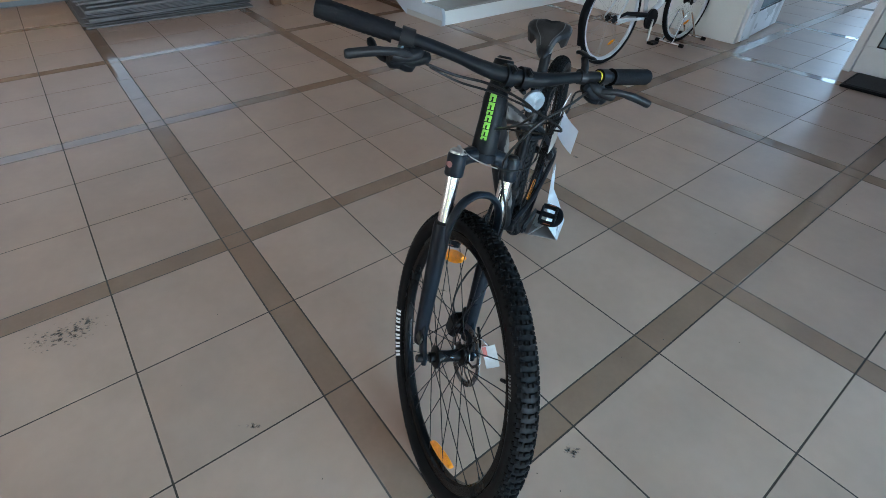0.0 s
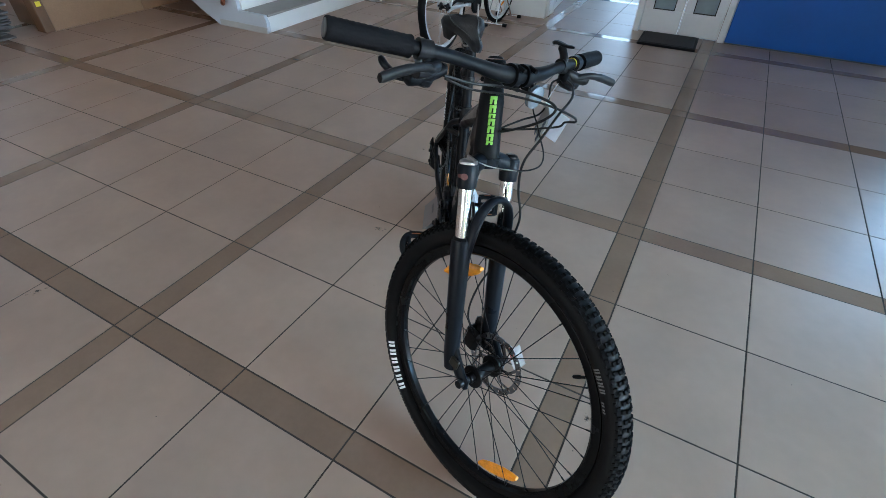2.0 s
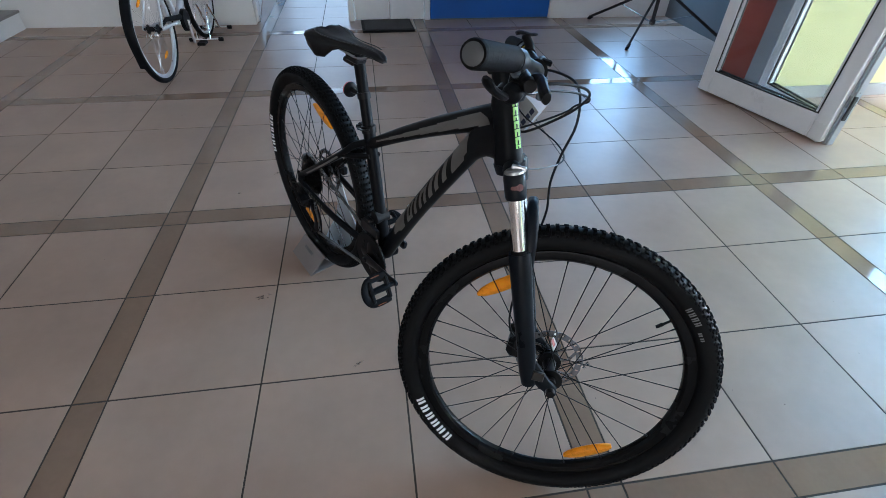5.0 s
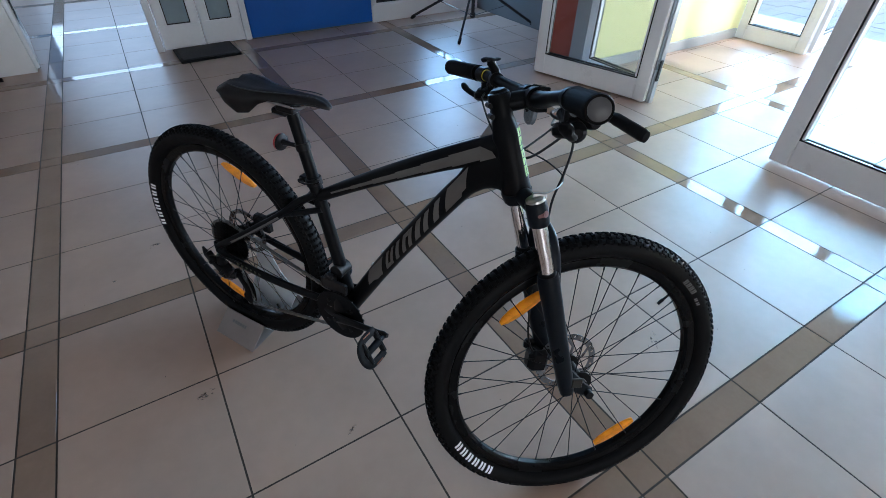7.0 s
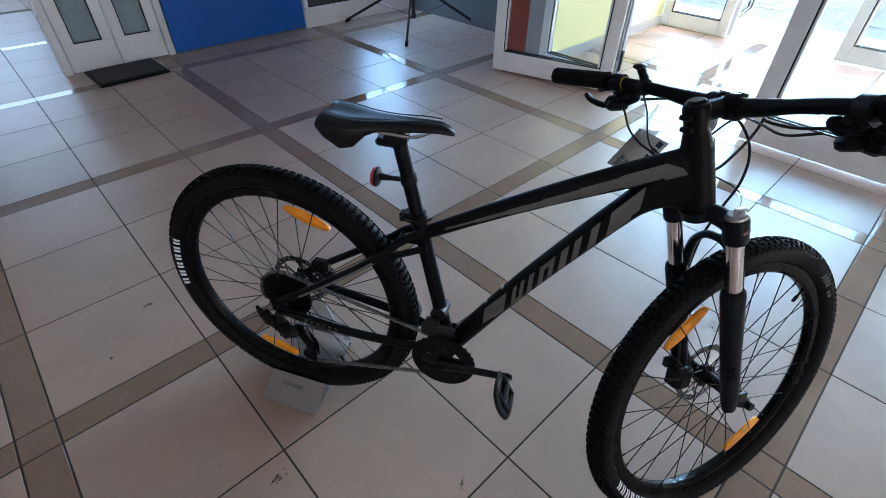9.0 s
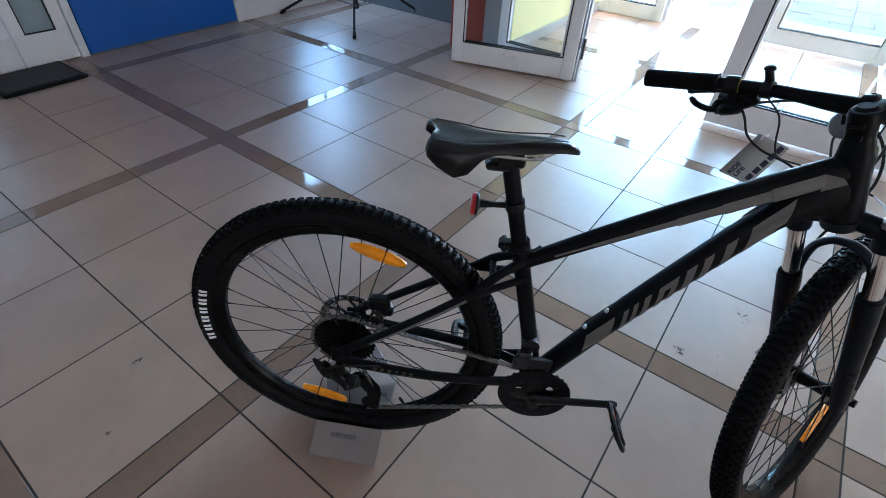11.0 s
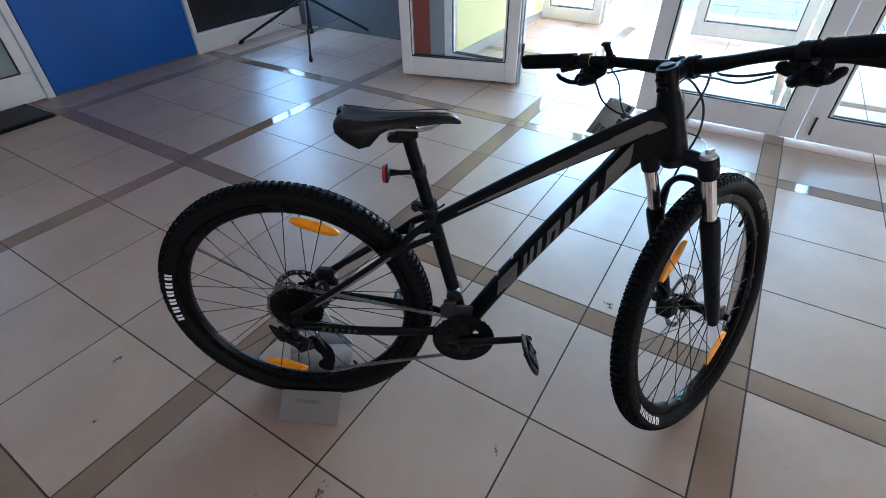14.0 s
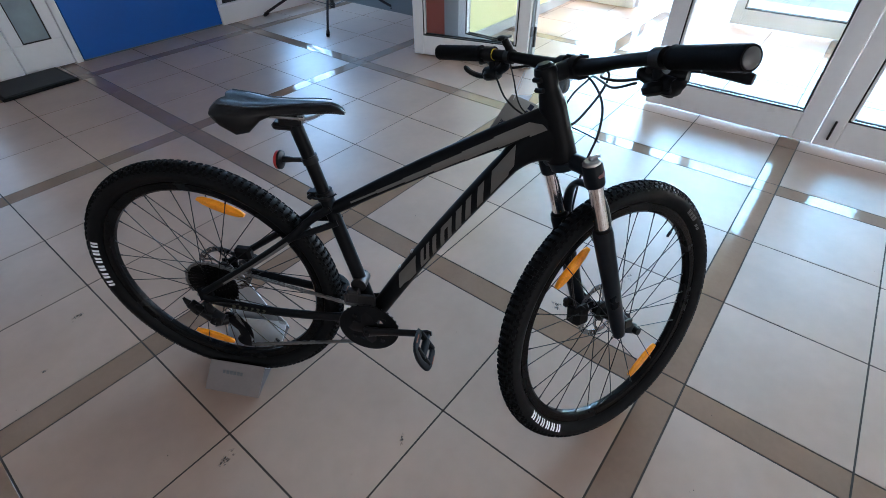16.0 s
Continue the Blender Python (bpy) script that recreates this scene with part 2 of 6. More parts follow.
def thing(name, m, label, category, group=""):
    """An Empty that holds the parts of a thing."""
    ob = new(name)
    ob.empty_display_size = 0.1
    ob.matrix_world = m
    return tagged(ob, label, category, group)

# ---------------------------------------------------------------- structure
TILE_W, BAND_W = 0.45, 0.10
PERIOD = 3 * TILE_W + BAND_W


def wall(name, x0, x1, y0, y1, z0, z1, material):
    return tagged(part(name, boxed(x0, x1, y0, y1, z0, z1), material), kind="structure")


floor = tagged(part("floor", boxed(-9.0, 4.24, -8.1, 9.6, -0.12, -0.0012), GROUT), kind="structure", label="tiled showroom floor with dark joints", category="floor")
ceiling = tagged(part("ceiling", boxed(-9.2, 4.5, -8.3, 9.8, 3.05, 3.2), CEILING), kind="structure")

# north side: passage, white glazed door, blue panel, dark glazing, grey corner
wall("wall_north_door_head", -1.57, 0.12, 4.70, 4.86, 2.1, 3.05, WHITE_PAINT)
wall("wall_north_blue", 0.12, 1.36, 4.735, 4.88, 0.0, 3.05, WHITE_PAINT)
panel = thing("blue_panel", Matrix.Translation((0.74, 4.70, 0.0)), "plain blue wall panel beside the white door", "wall panel")
part("board", boxed(-0.615, 0.62, 0.0, 0.033, 0.012, 2.6, 0.002), BLUE, panel)
part("foot_strip", boxed(-0.613, 0.618, 0.004, 0.033, 0.0, 0.012), GREY_WALL, panel, "thin dark foot strip")
wall("wall_north_low", 1.36, 2.68, 4.68, 4.88, 0.0, 0.17, WHITE_PAINT)
wall("wall_north_high", 1.36, 2.72, 4.72, 4.88, 2.05, 3.05, WHITE_PAINT)
wall("wall_north_mid", 1.36, 1.80, 4.72, 4.88, 0.17, 2.05, WHITE_PAINT)
wall("wall_north_edge", 2.62, 2.72, 4.72, 4.88, 0.17, 2.05, WHITE_PAINT)
wall("wall_north_sill", 1.80, 2.62, 4.72, 4.88, 0.17, 0.42, WHITE_PAINT)
wall("wall_east_grey", 2.68, 2.9, 2.91, 4.68, 0.0, 3.05, GREY_WALL)
wall("wall_east_red", 2.16, 2.9, 2.56, 2.91, 0.0, 3.05, RED)
wall("wall_lobby_north", 2.16, 4.24, 2.46, 2.56, 0.0, 3.05, YELLOW)
wall("wall_entrance_head", 2.04, 2.14, -2.9, 2.46, 2.25, 3.05, WHITE_PAINT)
wall("wall_outer_head", 4.2, 4.3, -2.9, 2.46, 2.25, 3.05, WHITE_PAINT)
wall("wall_lobby_south", 2.04, 4.3, -3.0, -2.9, 0.0, 3.05, YELLOW)
wall("wall_east_south", 2.04, 2.2, -8.1, -3.0, 0.0, 3.05, WHITE_PAINT)
# Unseen south wall, set back and left open to suit the added fill lamp.
wall("wall_south_low", -9.0, 2.04, -8.1, -7.95, 0.0, 0.7, SHOP_WALL)
wall("wall_south_high", -9.0, 2.04, -8.1, -7.95, 2.8, 3.05, SHOP_WALL)
wall("wall_south_left", -9.0, -5.3, -8.1, -7.95, 0.7, 2.8, SHOP_WALL)
wall("wall_south_right", 0.5, 2.04, -8.1, -7.95, 0.7, 2.8, SHOP_WALL)
# Unseen west wall, its gap cut only to hold the added lamp.
wall("wall_west_low", -9.1, -9.0, -8.1, 9.6, 0.0, 0.9, SHOP_WALL)
wall("wall_west_high", -9.1, -9.0, -8.1, 9.6, 2.6, 3.05, SHOP_WALL)
wall("wall_west_left", -9.1, -9.0, -8.1, -2.8, 0.9, 2.6, SHOP_WALL)
wall("wall_west_right", -9.1, -9.0, 2.0, 9.6, 0.9, 2.6, SHOP_WALL)
wall("wall_stair_back", -9.0, -2.0, 4.68, 4.8, 0.0, 3.05, WHITE_PAINT)
wall("wall_passage_west", -2.2, -2.1, 4.8, 9.5, 0.0, 3.05, WHITE_PAINT)
wall("wall_passage_east", 0.14, 0.24, 4.88, 9.5, 0.0, 3.05, WHITE_PAINT)
wall("wall_passage_end", -2.2, 0.24, 9.5, 9.6, 0.0, 0.7, WHITE_PAINT)
wall("wall_passage_end_head", -2.2, 0.24, 9.5, 9.6, 2.5, 3.05, WHITE_PAINT)
wall("pillar", -2.0, -1.57, 4.65, 4.95, 0.0, 3.05, WHITE_PAINT)
tagged(part("ground", boxed(-60, 90, -60, 70, -0.4, -0.125), GROUND), "grey street ground outside", "ground", kind="structure")

# stairs with painted risers, stone treads, side skirt and copper handrail
stairs = thing("staircase", Matrix.Translation((-3.6, 2.8, 0)), "white painted stairs with stone treads and copper rail", "stairs")
stairs["kind"] = "structure"
for i in range(8):
    part("riser", boxed(-0.3 * i - 0.04, -0.3 * i, 0.035, 1.86, 0.158 * i, 0.158 * i + 0.138, 0.003), WHITE_PAINT, stairs)
    part("tread", boxed(-0.3 * i - 0.34, -0.3 * i + 0.018, 0.035, 1.86, 0.158 * i + 0.138, 0.158 * i + 0.158, 0.004), STAIR_STONE, stairs)
    part("step_core", boxed(-0.3 * i - 0.34, -0.3 * i - 0.04, 0.04, 1.85, max(0.0, 0.158 * i - 0.17), 0.158 * i + 0.138), WHITE_PAINT, stairs)
bm = bmesh.new()
side = [(0.0, 0.0), (0.022, 0.02), (0.022, 0.10), (0.0, 0.158), (-0.32, 0.158), (-0.32, 0.316), (-0.62, 0.316), (-0.62, 0.474), (-0.92, 0.474), (-0.92, 0.632), (-1.25, 0.632), (-1.25, 0.36), (-0.80, 0.09), (-0.62, 0.0)]
lo = [bm.verts.new((x, 0.0, z)) for x, z in side]
hi = [bm.verts.new((x, 0.035, z)) for x, z in side]
bm.faces.new(lo)
bm.faces.new(hi[::-1])
for k in range(len(side)):
    bm.faces.new((lo[k], hi[k], hi[(k + 1) % len(side)], lo[(k + 1) % len(side)]))
part("side_skirt", bm, STAIR_SIDE, stairs, "pale blue-grey stepped side skirt")
part("skirt_base", boxed(-0.60, 0.012, -0.006, -0.001, 0.0, 0.055, 0.002), PLINTH, stairs, "worn cream skirt foot")
bm = bmesh.new()
sweep(bm, curve([(-1.3, -0.05, 1.30), (-0.75, -0.05, 0.80), (-0.52, -0.05, 0.52), (-0.44, -0.05, 0.36), (-0.43, -0.048, 0.26), (-0.46, -0.035, 0.215), (-0.50, 0.0, 0.205)], 6), 0.021, 14)
smooth(part("handrail", bm, COPPER, stairs, "copper tube handrail curling into the skirt"))

# ---------------------------------------------------------------- the mountain bike
WHEEL_R, BASE = 0.3695, 1.1086
BIKE = Matrix.Translation((-0.7508, 1.1131, 0.3876)) @ pose(0, 0, 0, 0, 0, -60.0) @ pose(0, 0, 0, -3.98, 0, 0) @ pose(0, 0, 0, 0, 0.97, 0)
AXIS_FOOT, AXIS_DIR = Vector((1.0455, 0, 0)), Vector((-0.3289, 0, 0.9444))
STEER = Matrix.Translation(AXIS_FOOT) @ Matrix.Rotation(radians(41.0), 4, AXIS_DIR) @ Matrix.Translation(-AXIS_FOOT)
BB = Vector((0.453, 0, -0.062))
bike = thing("mountain_bike", BIKE, "matt black hardtail mountain bike with grey decals, front wheel turned", "bicycle")


def bike_part(name, bm, material, parent=None, label="", steer=False, angle=35):
    if steer:
        bm.transform(STEER)
    return smooth(part(name, bm, material, parent or bike, label), angle)


def axis_point(z, ahead=0.0):
    """A point beside the steering axis, ahead of it."""
    return AXIS_FOOT + AXIS_DIR * (z / AXIS_DIR.z) + Vector((AXIS_DIR.z, 0, -AXIS_DIR.x)) * ahead


def polar(r, degrees, y=0.0):
    return Vector((r * math.cos(radians(degrees)), y, r * math.sin(radians(degrees))))


def disc(bm, r0, r1, y0, y1, m, n=48):
    return lathe(bm, [(r0, y0), (r1, y0), (r1, y1), (r0, y1)], m, n, True)


def rotor(bm, m):
    """Brake disc: braking ring with a wavy edge and holes, six arms, carrier."""
    outer, inner = [], []
    n = 96
    for y in (-0.0009, 0.0009):
        outer.append([bm.verts.new(polar(0.080 - 0.0018 * (k % 8 in (0, 1)), 360 * k / n, y)) for k in range(n)])
        inner.append([bm.verts.new(polar(0.064, 360 * k / n, y)) for k in range(n)])
    for k in range(n):
        j = (k + 1) % n
        if k % 4 != 1:
            bm.faces.new((outer[0][k], outer[0][j], inner[0][j], inner[0][k]))
            bm.faces.new((outer[1][k], inner[1][k], inner[1][j], outer[1][j]))
        else:
            for s in (0, 1):
                a = [outer[s][k], outer[s][j]]
                mid = [bm.verts.new(v.co * 0.955 + Vector((0, v.co.y * 0.045, 0))) for v in a]
                low = [bm.verts.new(v.co * 0.865 + Vector((0, v.co.y * 0.135, 0))) for v in a]
                bm.faces.new((a[0], a[1], mid[1], mid[0]))
                bm.faces.new((low[0], low[1], inner[s][j], inner[s][k]))
        bm.faces.new((outer[0][k], outer[1][k], outer[1][j], outer[0][j]))
        bm.faces.new((inner[0][k], inner[0][j], inner[1][j], inner[1][k]))
    for k in range(6):
        sweep(bm, [polar(0.02, 60 * k), polar(0.045, 60 * k + 14), polar(0.066, 60 * k + 34)], [(0.004, 0.001)] * 3, 4, up=(0, 1, 0))
    disc(bm, 0.012, 0.026, -0.0012, 0.0012, None, 24)
    lathe(bm, [(0.0645, -0.0008), (0.0675, -0.0008), (0.0675, 0.0008), (0.0645, 0.0008)], None, 96, True)
    bm.transform(m)
    return bm


def tyre_profile():
    r, out = 0.0270, []
    for a in range(20):
        t = 2 * math.pi * a / 20
        squash = 0.94 if abs(math.cos(t)) > 0.8 else 1.0
        out.append((WHEEL_R - 0.0305 + r * squash * math.cos(t), r * 1.03 * math.sin(t)))
    return out


def tread(bm, m, count=124):
    """Rows of rubber blocks over the crown and shoulders of a tyre."""
    mid = WHEEL_R - 0.0305

    def block(angle, lean, length, width, height):
        length *= 0.72
        a, t = radians(angle), radians(lean)
        out = Vector((math.cos(a) * math.cos(t), math.sin(t), math.sin(a) * math.cos(t)))
        along = Vector((-math.sin(a), 0, math.cos(a)))
        side = out.cross(along)
        foot = Vector((math.cos(a), 0, math.sin(a))) * mid + out * 0.0258
        lo = [bm.verts.new(foot + along * sa * length / 2 + side * ss * width / 2) for sa, ss in ((-1, -1), (1, -1), (1, 1), (-1, 1))]
        hi = [bm.verts.new(foot + out * (height + 0.0012) + along * sa * length * 0.42 + side * ss * width * 0.4) for sa, ss in ((-1, -1), (1, -1), (1, 1), (-1, 1))]
        for k in range(4):
            bm.faces.new((lo[k], lo[(k + 1) % 4], hi[(k + 1) % 4], hi[k]))
        bm.faces.new(hi)

    for i in range(count):
        a = 360 * i / count
        step = 360 / count
        if i % 2:
            block(a, 9, 0.011, 0.008, 0.0025)
            block(a, -9, 0.011, 0.008, 0.0025)
            block(a + step * 0.1, 33, 0.011, 0.008, 0.0025)
            block(a + step * 0.1, -33, 0.011, 0.008, 0.0025)
        else:
            block(a, 0, 0.010, 0.012, 0.0025)
            block(a, 26, 0.012, 0.007, 0.0025)
            block(a, -26, 0.012, 0.007, 0.0025)
        for s in (-1, 1):
            block(a + step * 0.5, s * 50, 0.011, 0.009, 0.0023)
            block(a, s * 62, 0.009, 0.006, 0.0020)
    bm.transform(m)
    return bm


def sidewall_marks(m, wheel_part, start, letters, side, size=0.0165, step=4.0, low=0.3355, label="white sidewall lettering, worn"):
    """Plain blocks where the tyre carries lettering."""
    for k in range(2 * letters):
        bm = bmesh.new()
        a0 = start + step * (k // 2 + (0.40 if k % 2 else 0.0))
        a1 = a0 + step * 0.26
        cols = []
        for a in (a0, (a0 + a1) / 2, a1):
            col = []
            for i in range(4):
                rr = low + size * i / 3
                off = rr - (WHEEL_R - 0.0305)
                y = side * (1.03 * math.sqrt(max(0.0270 ** 2 - off * off, 0)) + 0.0008)
                col.append(bm.verts.new(polar(rr, a, y)))
            cols.append(col)
        for c0, c1 in zip(cols, cols[1:]):
            for i in range(3):
                f = (c0[i], c0[i + 1], c1[i + 1], c1[i])
                bm.faces.new(f if side > 0 else f[::-1])
        bm.transform(m)
        part("tyre_mark", bm, GREY_MARK if "dim" in label else WHITE_MARK, wheel_part, label)


def reflector(bm, m, degrees, r):
    """Lens-shaped spoke reflector, its length across the spokes."""
    c, t = polar(r, degrees), polar(1, degrees + 90)
    rows = [(-0.061, 0.004), (-0.048, 0.0115), (-0.024, 0.0155), (0.0, 0.0165), (0.024, 0.0155), (0.048, 0.0115), (0.061, 0.004)]
    sweep(bm, [c + t * s for s, _ in rows], [(0.0068, w) for _, w in rows], 12, up=polar(1, degrees))
    bm.transform(m)
    return bm


TREAD_RUBBER = mat("tread_rubber", (0.0054, 0.0058, 0.0064), 0.75, spec=0.07, vary=0.2, scale=20, fine=300)
GREY_MARK = mat("grey_print", (0.16, 0.16, 0.16), 0.5, vary=0.1)
WHITE_MARK = mat("white_print", (0.86, 0.86, 0.87), 0.5, vary=0.1)


def wheel(name, centre, turn, reflectors, valve, rear):
    m = turn @ Matrix.Translation(centre)
    rim = bike_part(name, lathe(bmesh.new(), [(0.3125, -0.0145), (0.3150, -0.0140), (0.3150, -0.0115), (0.3120, -0.0105), (0.3120, 0.0105), (0.3150, 0.0115), (0.3150, 0.0140), (0.3125, 0.0145), (0.2960, 0.0125), (0.2905, 0.0070), (0.2895, 0.0), (0.2905, -0.0070), (0.2960, -0.0125)], m, 96, True), RIM_BLACK, None, "glossy black double-wall rim")
    tyre = bike_part("tyre", lathe(bmesh.new(), tyre_profile(), m, 128, True), BLACK_RUBBER, rim, "black knobbly tyre")
    tagged(bike_part("tread", tread(bmesh.new(), m), TREAD_RUBBER, tyre, angle=20), kind="stuff")
    bm = bmesh.new()
    w = 0.033
    lathe(bm, [(0.0, -0.066), (0.008, -0.066), (0.009, -0.052), (0.013, -0.050), (0.013, -w - 0.004), (0.028, -w - 0.003), (0.028, -w + 0.002), (0.016, -w + 0.006), (0.014, 0.0), (0.016, w - 0.006), (0.028, w - 0.002), (0.028, w + 0.003), (0.020, w + 0.005), (0.020, 0.046), (0.010, 0.048), (0.008, 0.066), (0.0, 0.066)], m, 28)
    bike_part("hub", bm, BLACK_METAL, rim, "black disc hub")
    meshes = {}
    for side in (-1, 1):
        for trail in (-1, 1):
            bm = bmesh.new()
            start = polar(0.0245, 0, side * (0.033 + 0.0018 * trail))
            end = polar(0.2925, trail * 47, side * 0.003)
            way = end - start
            sweep(bm, [start, start + way * 0.955, start + way * 0.957, end], [0.0012, 0.0012, 0.0020, 0.0020], 5)
            me = bpy.data.meshes.new("spoke")
            bm.to_mesh(me)
            bm.free()
            me.materials.append(SPOKE_BLACK)
            meshes[side, trail] = me
    for k in range(8):
        for side in (-1, 1):
            for trail in (-1, 1):
                spoke = new("spoke", meshes[side, trail])
                spoke.parent = rim
                angle = 45 * k + (11.25 if side > 0 else 0) + (22.5 if trail > 0 else 0)
                spoke.matrix_basis = m @ Matrix.Rotation(-radians(angle), 4, "Y")
    for degrees, r in reflectors:
        bike_part("reflector", reflector(bmesh.new(), m, degrees, r), ORANGE, rim, "orange plastic spoke reflector")
    bm = bmesh.new()
    sweep(bm, [polar(0.291, valve), polar(0.274, valve), polar(0.2735, valve), polar(0.258, valve)], [0.0028, 0.0028, 0.0042, 0.0036], 10)
    bm.transform(m)
    bike_part("valve", bm, BLACK_RUBBER, rim)
    bike_part("brake_disc", rotor(bmesh.new(), m @ Matrix.Translation((0, 0.047, 0))), ROTOR, rim, "drilled steel brake disc")
    return rim, tyre, m


ROTOR = mat("brake_disc_steel", (0.22, 0.22, 0.23), 0.3, metal=1.0, vary=0.15, scale=40)
SPOKE_BLACK = mat("black_spoke", (0.006, 0.006, 0.0065), 0.4, spec=0.2, vary=0.1)
RIM_BLACK = mat("gloss_black_rim", (0.0048, 0.0053, 0.0059), 0.24, vary=0.15, scale=10, spec=0.11)
_, rear_tyre, rear_m = wheel("rear_wheel", (0, 0, 0), Matrix.Identity(4), [(72, 0.262), (-107, 0.256)], -60, True)
_, front_tyre, front_m = wheel("front_wheel", (BASE, 0, 0), STEER, [(131, 0.250), (-52, 0.260)], 47, False)
sidewall_marks(rear_m, rear_tyre, 161, 6, -1, size=0.0165, step=4.9, low=0.3245)
sidewall_marks(rear_m, rear_tyre, 38, 6, 1, low=0.3225)
sidewall_marks(front_m, front_tyre, 212, 6, -1, size=0.0185, step=4.4, low=0.3205)
sidewall_marks(front_m, front_tyre, 44, 4, -1, 0.013, 2.2, 0.3275, "dim grey sidewall lettering")
sidewall_marks(front_m, front_tyre, 37, 2, -1, 0.007, 2.4, 0.3265, "dim grey sidewall lettering")

# frame
bm = bmesh.new()
head = [(z, r) for z, r in ((0.448, 0.0275), (0.458, 0.0295), (0.485, 0.0285), (0.515, 0.0268), (0.545, 0.0262), (0.562, 0.0268), (0.569, 0.0245))]
sweep(bm, [axis_point(z) for z, _ in head], [(r * 0.95, r) for _, r in head], 24, up=(1, 0, 0.33))
down = curve([BB, (0.592, 0, 0.168), (0.720, 0, 0.356), (0.790, 0, 0.450), (0.830, 0, 0.486), (0.868, 0, 0.500)], 5)
sweep(bm, down, [(0.0235 + 0.0015 * min(1, i / 12), 0.0240 + 0.0012 * min(1, i / 10) + 0.0032 * max(0, i - 14)) for i in range(len(down))], 20, up=(0.6, 0, -0.8))
top = curve([(0.372, 0, 0.274), (0.50, 0, 0.352), (0.633, 0, 0.4275), (0.76, 0, 0.494), (0.852, 0, 0.538)], 6)
sweep(bm, top, [(0.0160 + 0.006 * i / 24, 0.0150 + 0.0135 * (i / 24) ** 1.1) for i in range(len(top))], 18, up=(-0.5, 0, 0.85))
sweep(bm, [BB, (0.4248, 0, 0.06), (0.3762, 0, 0.256), (0.3630, 0, 0.308), (0.3595, 0, 0.323)], [0.0200, 0.0180, 0.0172, 0.0176, 0.0176], 20)
lathe(bm, [(0.0, -0.037), (0.019, -0.037), (0.0215, -0.034), (0.0215, 0.034), (0.019, 0.037), (0.0, 0.037)], Matrix.Translation(BB), 24)
for s in (-1, 1):
    stay = curve([(0.004, 0.067 * s, 0.012), (0.10, 0.064 * s, 0.080), (0.21, 0.055 * s, 0.160), (0.285, 0.045 * s, 0.218), (0.325, 0.032 * s, 0.256), (0.374, 0.012 * s, 0.285)], 4)
    sweep(bm, stay, [(0.0085, 0.0100)] * len(stay), 12, up=(-0.6, 0, 0.8))
    strut = curve([(0.280, 0.047 * s, 0.212), (0.330, 0.030 * s, 0.226), (0.388, 0.012 * s, 0.246)], 4)
    sweep(bm, strut, [(0.0075, 0.0085)] * len(strut), 10)
    chain_stay = curve([(-0.002, 0.068 * s, -0.004), (0.06, 0.068 * s, -0.020), (0.20, 0.063 * s, -0.034), (0.33, 0.050 * s, -0.042), (0.40, 0.034 * s, -0.052), (0.445, 0.026 * s, -0.060)], 4)
    sweep(bm, chain_stay, [(0.0085, 0.0145)] * 17 + [(0.0085, 0.016)] * (len(chain_stay) - 17), 12, up=(0, 0, 1))
    box(bm, -0.018, 0.030, 0.0655 * s - 0.004, 0.0655 * s + 0.004, -0.022, 0.022, 0.003)
sweep(bm, [(0.318, -0.034, 0.246), (0.318, 0.034, 0.246)], 0.007, 10)
frame_part = bike_part("frame", bm, MATT_BLACK, None, "satin black aluminium frame")
# Thin grey line laid on the outer face of the right seat stay.
bm = bmesh.new()
stripe = curve([(0.075, -0.0735, 0.057), (0.21, -0.0638, 0.155), (0.272, -0.0565, 0.203)], 5)
sweep(bm, stripe, [(0.0010, 0.0032)] * len(stripe), 8, up=(-0.6, 0, 0.8))
bike_part("stay_stripe", bm, STAY_GREY, frame_part, "grey stripe on the seat stay")
bm = bmesh.new()
for k, wide in enumerate((0.010, 0.008, 0.009, 0.007, 0.010, 0.009)):
    x = 0.084 + 0.0165 * k
    sweep(bm, [(x - 0.003, -0.0765 + 0.036 * (x - 0.06), -0.0255 - 0.1 * (x - 0.06)), (x + 0.003, -0.0765 + 0.036 * (x - 0.06), -0.0140 - 0.1 * (x - 0.06))], [(wide / 2, 0.0006)] * 2, 6, up=(0, 1, 0))
bike_part("stay_lettering", bm, STAY_OLIVE, frame_part, "dim olive bars of lettering")
for along in (0.198, 0.261):
    foot, out = BB + Vector((0.517, 0, 0.856)) * along, Vector((-0.856, 0, 0.517))
    bm = bmesh.new()
    sweep(bm, [foot + out * h for h in (0.0225, 0.0262, 0.0280, 0.0284)], [0.0062, 0.0058, 0.0045, 0.0025], 12)
    bike_part("bottle_bolt", bm, STEEL, frame_part, "small steel bottle-cage bolt")


def decal(points, side, name, material, label, lift=0.0012, tube=None):
    """A thin patch that follows a tube's flank: points as (x, z), bent round the tube's middle line."""
    bm = bmesh.new()
    outer = []
    for x, z, y in points:
        outer.append(Vector((x, side * (y + lift), z)))
    a = [bm.verts.new(p) for p in outer]
    b = [bm.verts.new(p - Vector((0, side * 0.0006, 0))) for p in outer]
    bm.faces.new(a if side < 0 else a[::-1])
    for k in range(len(a)):
        j = (k + 1) % len(a)
        bm.faces.new((a[j], a[k], b[k], b[j]) if side < 0 else (a[k], a[j], b[j], b[k]))
    return part(name, bm, material, frame_part, label)


